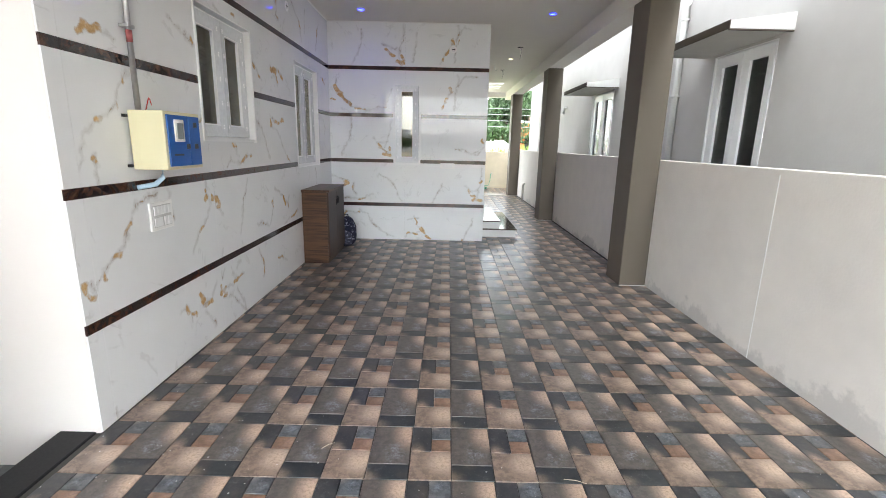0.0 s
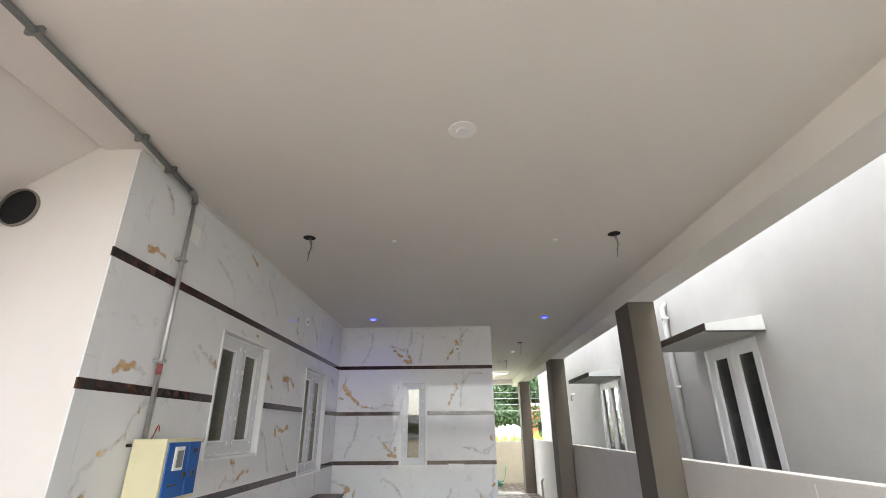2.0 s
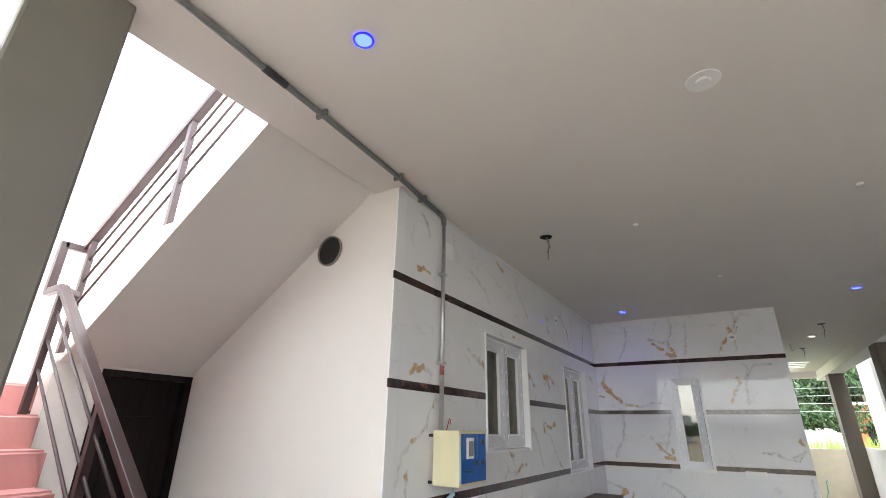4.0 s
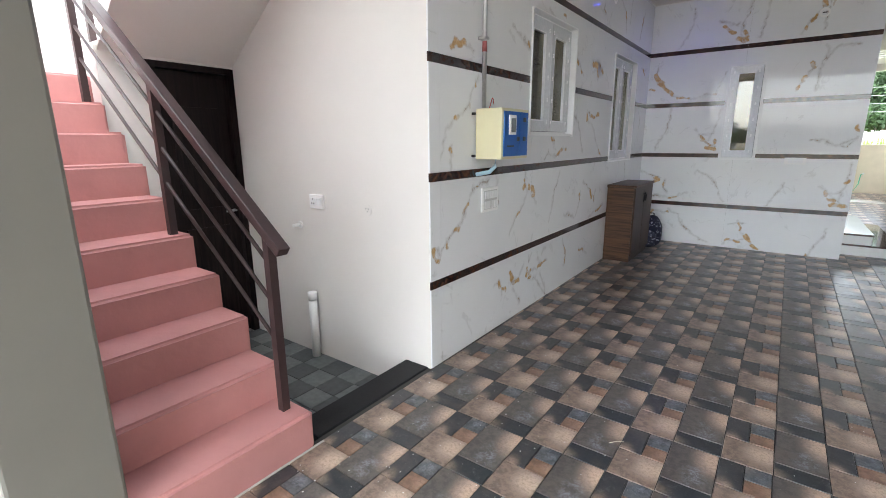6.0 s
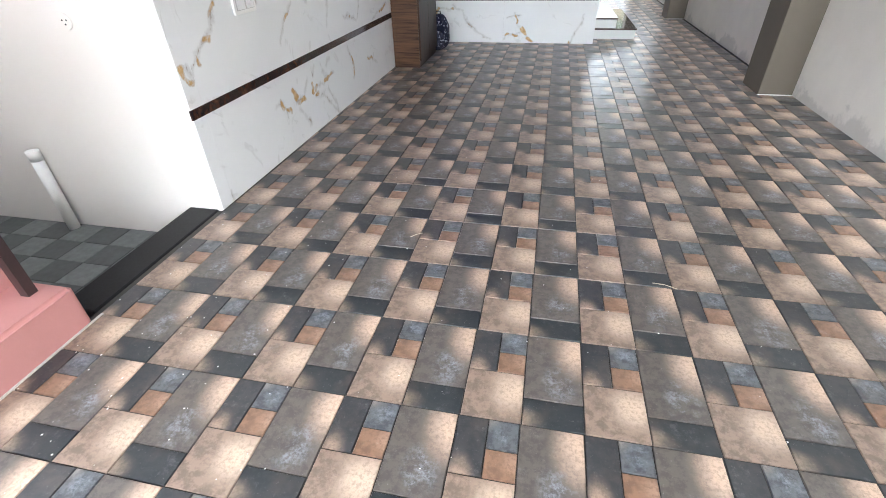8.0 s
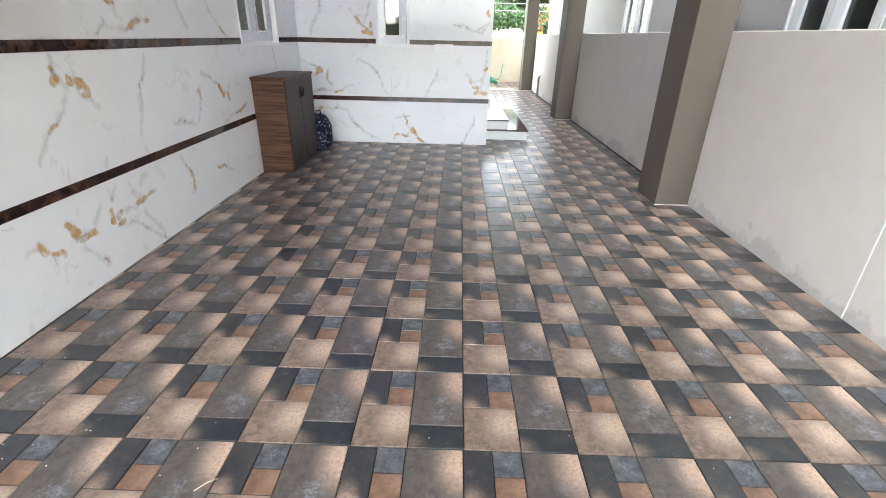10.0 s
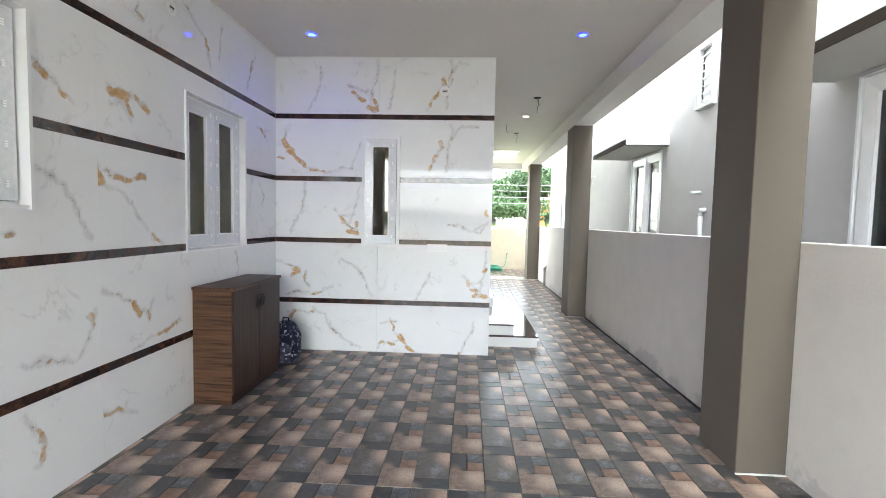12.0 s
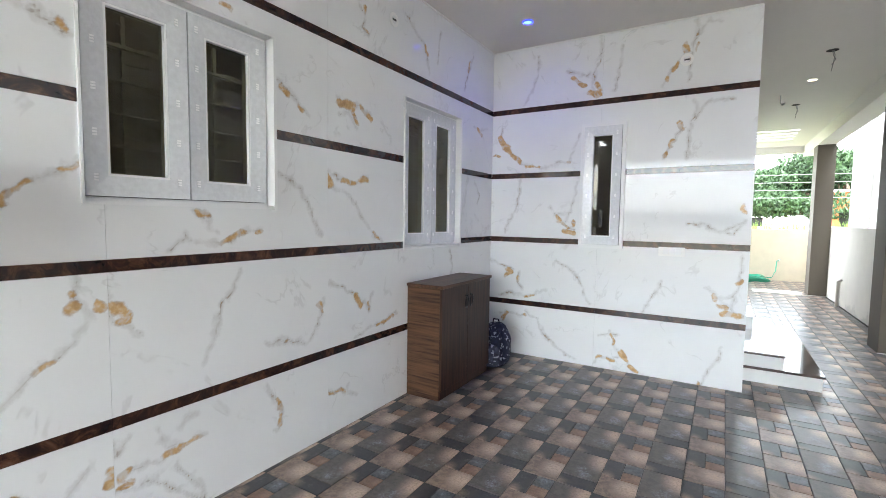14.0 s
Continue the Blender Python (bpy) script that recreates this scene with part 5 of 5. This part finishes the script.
CROSS_VEINS[1, 1] = ([[(0.55, 0.3), (0.54, 0.24), (0.5, 0.18), (0.45, 0.09), (0.41, 0.01)], [(0.91, 0.28), (0.99, 0.21), (1.06, 0.13), (1.15, 0.07)], [(1.15, 0.56), (1.15, 0.43), (1.13, 0.32), (1.11, 0.22), (1.1, 0.11)], [(0.99, 0.2), (1.11, 0.22)]],
    [([(1.05, 0.07), (1.15, 0.06)], 0.028), ([(0.97, 0.21), (0.97, 0.17)], 0.02), ([(1.01, 0.13), (1.06, 0.11)], 0.012), ([(1.15, 0.35), (1.12, 0.32)], 0.01)])
CROSS_VEINS[2, 0] = ([[(0.32, 0.58), (0.32, 0.46), (0.28, 0.28), (0.2, 0.16), (0.16, 0.04)], [(0.63, 0.3), (0.7, 0.22), (0.79, 0.14), (0.89, 0.09)], [(0.89, 0.54), (0.88, 0.4), (0.84, 0.29), (0.8, 0.17)], [(0.73, 0.23), (0.84, 0.26)]],
    [([(0.79, 0.07), (0.88, 0.05)], 0.03), ([(0.7, 0.21), (0.73, 0.18)], 0.02), ([(0.76, 0.16), (0.82, 0.12)], 0.012), ([(0.86, 0.17), (0.88, 0.13)], 0.012)])
CROSS_VEINS[2, 1] = ([[(0.74, 0.16), (0.87, 0.15), (0.97, 0.11), (1.0, 0.1), (1.09, 0.17), (1.16, 0.2)], [(0.99, 0.1), (1.08, 0.09), (1.15, 0.18)]],
    [([(1.13, 0.31), (1.14, 0.26)], 0.016)])
CROSS_VEINS[3, 0] = ([[(0.11, 0.46), (0.09, 0.35), (0.2, 0.21), (0.34, 0.1), (0.54, 0.04), (0.72, 0.08), (0.81, 0.09), (0.83, 0.17), (0.87, 0.26), (0.91, 0.34)]],
    [([(0.09, 0.37), (0.13, 0.29), (0.2, 0.22)], 0.03), ([(0.21, 0.19), (0.31, 0.12)], 0.02), ([(0.38, 0.07), (0.52, 0.05)], 0.009), ([(0.03, 0.2), (0.09, 0.18)], 0.012), ([(0.79, 0.1), (0.82, 0.09)], 0.006)])
CROSS_VEINS[3, 1] = ([[(0.76, 0.55), (0.77, 0.46), (0.74, 0.38), (0.72, 0.28), (0.72, 0.15), (0.71, 0.07)], [(1.04, 0.52), (0.85, 0.52), (0.79, 0.46), (0.76, 0.38)], [(0.67, 0.33), (0.62, 0.24), (0.55, 0.12), (0.53, 0.07)]],
    [([(0.65, 0.36), (0.67, 0.32)], 0.02), ([(0.61, 0.22), (0.58, 0.17)], 0.015), ([(0.55, 0.12), (0.54, 0.09)], 0.017)])
CROSS_VEINS[4, 0] = ([[(0.48, 0.47), (0.48, 0.3), (0.45, 0.19), (0.39, 0.11), (0.35, 0.03)], [(1.07, 0.57), (1.08, 0.45), (1.06, 0.34), (1.03, 0.26), (1.01, 0.15), (1.04, 0.05)], [(0.77, 0.31), (0.83, 0.27), (0.91, 0.24), (0.99, 0.24)]],
    [([(0.83, 0.23), (0.87, 0.17), (0.93, 0.14)], 0.02), ([(0.99, 0.07), (1.07, 0.04)], 0.032), ([(1.04, 0.16), (1.08, 0.09)], 0.012)])
CROSS_VEINS[4, 1] = ([[(0.16, 0.45), (0.16, 0.35), (0.14, 0.22), (0.11, 0.14), (0.1, 0.06)], [(0.75, 0.56), (0.76, 0.45), (0.73, 0.38), (0.71, 0.3), (0.71, 0.15), (0.71, 0.06)], [(0.92, 0.51), (0.84, 0.54), (0.79, 0.48), (0.75, 0.4)], [(0.67, 0.33), (0.62, 0.22), (0.56, 0.15), (0.5, 0.05)]],
    [([(0.66, 0.37), (0.67, 0.31)], 0.02), ([(0.61, 0.22), (0.58, 0.17)], 0.015), ([(0.54, 0.12), (0.53, 0.09)], 0.017), ([(0.76, 0.35), (0.74, 0.31)], 0.008)])
PLAIN = ([[(0.30, 0.55), (0.36, 0.40), (0.33, 0.22)]], [])


def tile_mesh(name, width, height, print_def, holes, seed, put):
    """One glazed tile, gridded so that the print's distance fields can be carried by its points."""
    def lines(size, cuts):
        base = list(np.linspace(0, size, max(2, int(size / 0.0125) + 1)))
        for c in cuts:
            if 0.003 < c < size - 0.003:
                k = min(range(1, len(base) - 1), key=lambda i: abs(base[i] - c))
                base[k] = c
        return sorted(base)
    us = lines(width, [c for h in holes for c in h[:2]])
    vs = lines(height, [c for h in holes for c in h[2:]])
    gu, gv = np.meshgrid(us, vs, indexing="ij")
    pu, pv = gu, gv
    wob = np.array([noise.noise_vector(Vector((a * 6 + seed * 9.1, b * 6, seed))) for a, b in zip(pu.ravel(), pv.ravel())])
    fine = np.array([noise.noise_vector(Vector((a * 19 + seed, b * 19, 3.3))) for a, b in zip(pu.ravel(), pv.ravel())])
    qx = pu.ravel() + wob[:, 0] * 0.014 + fine[:, 0] * 0.021
    qz = pv.ravel() + wob[:, 1] * 0.014 + fine[:, 1] * 0.021
    grey = np.full(qx.shape, 9.0)
    for pts in print_def[0]:
        grey = np.minimum(grey, polyline_distance(qx, qz, pts))
    gold = np.full(qx.shape, 9.0)
    for pts, half in print_def[1]:
        gold = np.minimum(gold, polyline_distance(qx, qz, pts) - half * 0.85)
    nu, nv = len(us), len(vs)
    verts = [put(gu[i, j], gv[i, j]) for i in range(nu) for j in range(nv)]
    faces = []
    for i in range(nu - 1):
        for j in range(nv - 1):
            cu, cv = (us[i] + us[i + 1]) / 2, (vs[j] + vs[j + 1]) / 2
            if not any(h[0] < cu < h[1] and h[2] < cv < h[3] for h in holes):
                faces.append((i * nv + j, (i + 1) * nv + j, (i + 1) * nv + j + 1, i * nv + j + 1))
    me = bpy.data.meshes.new(name)
    me.from_pydata(verts, [], faces)
    bm = bmesh.new()
    bm.from_mesh(me)
    bmesh.ops.recalc_face_normals(bm, faces=bm.faces)
    rim = [e for e in bm.edges if e.is_boundary]
    ext = bmesh.ops.extrude_edge_only(bm, edges=rim)
    back = put(0, 0, True)
    for v in ext["geom"]:
        if isinstance(v, bmesh.types.BMVert):
            v.co += Vector(back)
    bm.to_mesh(me)
    bm.free()
    n = len(me.vertices)
    for key, val in (("grey", grey), ("gold", gold)):
        at = me.attributes.new(key, "FLOAT", "POINT")
        full = np.full(n, 9.0, dtype=np.float32)
        full[:len(val)] = val
        at.data.foreach_set("value", full)
    me.materials.append(M_MARBLE)
    return me


ROWS_Z = [(0.0, 0.514), (0.566, 1.164), (1.216, 1.814), (1.866, 2.464), (2.516, 3.098)]
GAP = 0.0006


def clad(wall, edges, prints, put_at, holes):
    seed = 0
    for r, (z0, z1) in enumerate(ROWS_Z):
        for c, (a, b) in enumerate(zip(edges, edges[1:])):
            seed += 1
            w, h = b - a - 2 * GAP, z1 - z0 - 2 * GAP
            local = [(k[0] - a - GAP, k[1] - a - GAP, k[2] - z0 - GAP, k[3] - z0 - GAP) for k in holes]
            local = [k for k in local if k[0] < w and k[1] > 0 and k[2] < h and k[3] > 0]
            me = tile_mesh("wall_tile", w, h, prints.get((r, c), PLAIN), local, seed * 0.37, put_at(a + GAP, z0 + GAP))
            ob = new("wall_tile", me)
            ob.parent = wall
        if r < 4:
            for a, b in zip(edges, edges[1:]):
                runs = [(a + GAP, b - GAP)]
                for k in holes:
                    if k[2] < z1 + 0.026 < k[3]:
                        runs = [q for s, e in runs for q in ((s, min(e, k[0])), (max(s, k[1]), e)) if q[1] - q[0] > 0.004]
                for s, e in runs:
                    p = put_at(s, z1 + 0.001)
                    c0, c1 = Vector(p(0, 0)), Vector(p(e - s, 0.05)) + Vector(p(0, 0, True))
                    lo, hi = [min(i) for i in zip(c0, c1)], [max(i) for i in zip(c0, c1)]
                    part("tile_strip", box(lo[0], hi[0], lo[1], hi[1], lo[2], hi[2]), M_STRIP, wall)


def side_put(a, z):
    return lambda u, v, back=False: (-0.010, 0, 0) if back else (WX, a + u, z + v)


def cross_put(a, z):
    return lambda u, v, back=False: (0, 0.010, 0) if back else (a + u, FY, z + v)


clad(bpy.data.objects["wall_side"], [WEND, 2.53, 3.755, 4.955, 6.155, FY - 0.001], SIDE_VEINS, side_put, [WIN1, WIN2])
clad(bpy.data.objects["wall_cross"], [WX, -0.67, HX], CROSS_VEINS, cross_put, [WIN3])

# Floor: one stone-print tile is six pieces; joints are recessed.
T = 0.388
K = T / 0.384
PIECES = [("slate", M_SLATE, 0.0, 0.097, 0.0, 0.191), ("blue", M_BLUE, 0.097, 0.193, 0.0, 0.1), ("rust", M_RUST, 0.097, 0.193, 0.1, 0.191),
          ("tan", M_TAN, 0.0, 0.193, 0.191, T), ("grey", M_GREY, 0.193, T, 0.0, 0.283), ("dark", M_DARK, 0.193, T, 0.283, T)]
PIECES = [(kind, material, u0 * K if u0 < T else T, u1 * K if u1 < T else T, v0 * K, v1 * K if v1 < T else T) for kind, material, u0, u1, v0, v1 in PIECES]


def piece_faces(x0, x1, y0, y1, base):
    g, b, h = 0.0013, 0.002, 0.004
    out = [(x0 + g, y0 + g, -h), (x1 - g, y0 + g, -h), (x1 - g, y1 - g, -h), (x0 + g, y1 - g, -h)]
    top = [(x0 + g + b, y0 + g + b, 0), (x1 - g - b, y0 + g + b, 0), (x1 - g - b, y1 - g - b, 0), (x0 + g + b, y1 - g - b, 0)]
    faces = [(base + 4, base + 5, base + 6, base + 7)] + [(base + k, base + (k + 1) % 4, base + 4 + (k + 1) % 4, base + 4 + k) for k in range(4)]
    return out + top, faces


def piece_mesh(name, rects, material):
    verts, faces, uvs = [], [], []
    for full, r in rects:
        v, f = piece_faces(*r, len(verts))
        verts += v
        faces += f
        uvs += [((x - full[0]) / (full[1] - full[0]), (y - full[2]) / (full[3] - full[2])) for x, y, _ in v]
    me = bpy.data.meshes.new(name)
    me.from_pydata(verts, [], faces)
    layer = me.uv_layers.new(name="print")
    for loop in me.loops:
        layer.data[loop.index].uv = uvs[loop.vertex_index]
    me.materials.append(material)
    return me


floor_ob = bpy.data.objects["floor"]
SKEW = 0.0088         # the courses run slightly off the walls
shared, field = {}, {}
for kind, material, u0, u1, v0, v1 in PIECES:
    for i in range(-5, 8):
        for j in range(-13, 39):
            oy = 1.752 + T * j
            ox = 0.165 + T * (i - 1) + SKEW * (oy - 1.6)
            full = (ox + u0, ox + u1, oy - v1, oy - v0)
            r = (max(full[0], -1.772), min(full[1], CW + 0.02), full[2], full[3])
            if r[1] - r[0] < 0.012:
                continue
            whole = r == full
            near = whole and -4 <= i <= 3 and 1 <= j <= 7
            if near:
                if kind not in shared:
                    w, h = u1 - u0, v1 - v0
                    shared[kind] = piece_mesh("tile", [((0, w, 0, h), (0, w, 0, h))], material)
                ob = new("tile", shared[kind])
                ob.matrix_basis = Matrix.Translation((full[0], full[2], 0))
                ob.parent = floor_ob
            else:
                field.setdefault(kind, (material, []))[1].append((full, r))
for kind, (material, rects) in field.items():
    ob = new("tile_field", piece_mesh("tile_field", rects, material))
    ob.parent = floor_ob
    tagged(ob, kind="stuff")

# Sunken floor under the stairs: small checkered tiles.
wet = bpy.data.objects["wet_floor"]
for k, material in enumerate((M_CHECKD, M_CHECKL)):
    rects = []
    for i in range(10):
        for j in range(5):
            if (i + j) % 2 == k:
                x, y = -3.74 + 0.18 * i, 1.53 + 0.18 * j
                r = (x, min(x + 0.18, -1.99), y, min(y + 0.18, WEND))
                rects.append((r, r))
    ob = new("tile_field", piece_mesh("tile_field", rects, material))
    ob.location.z = -0.2
    ob.parent = wet
    tagged(ob, kind="stuff")
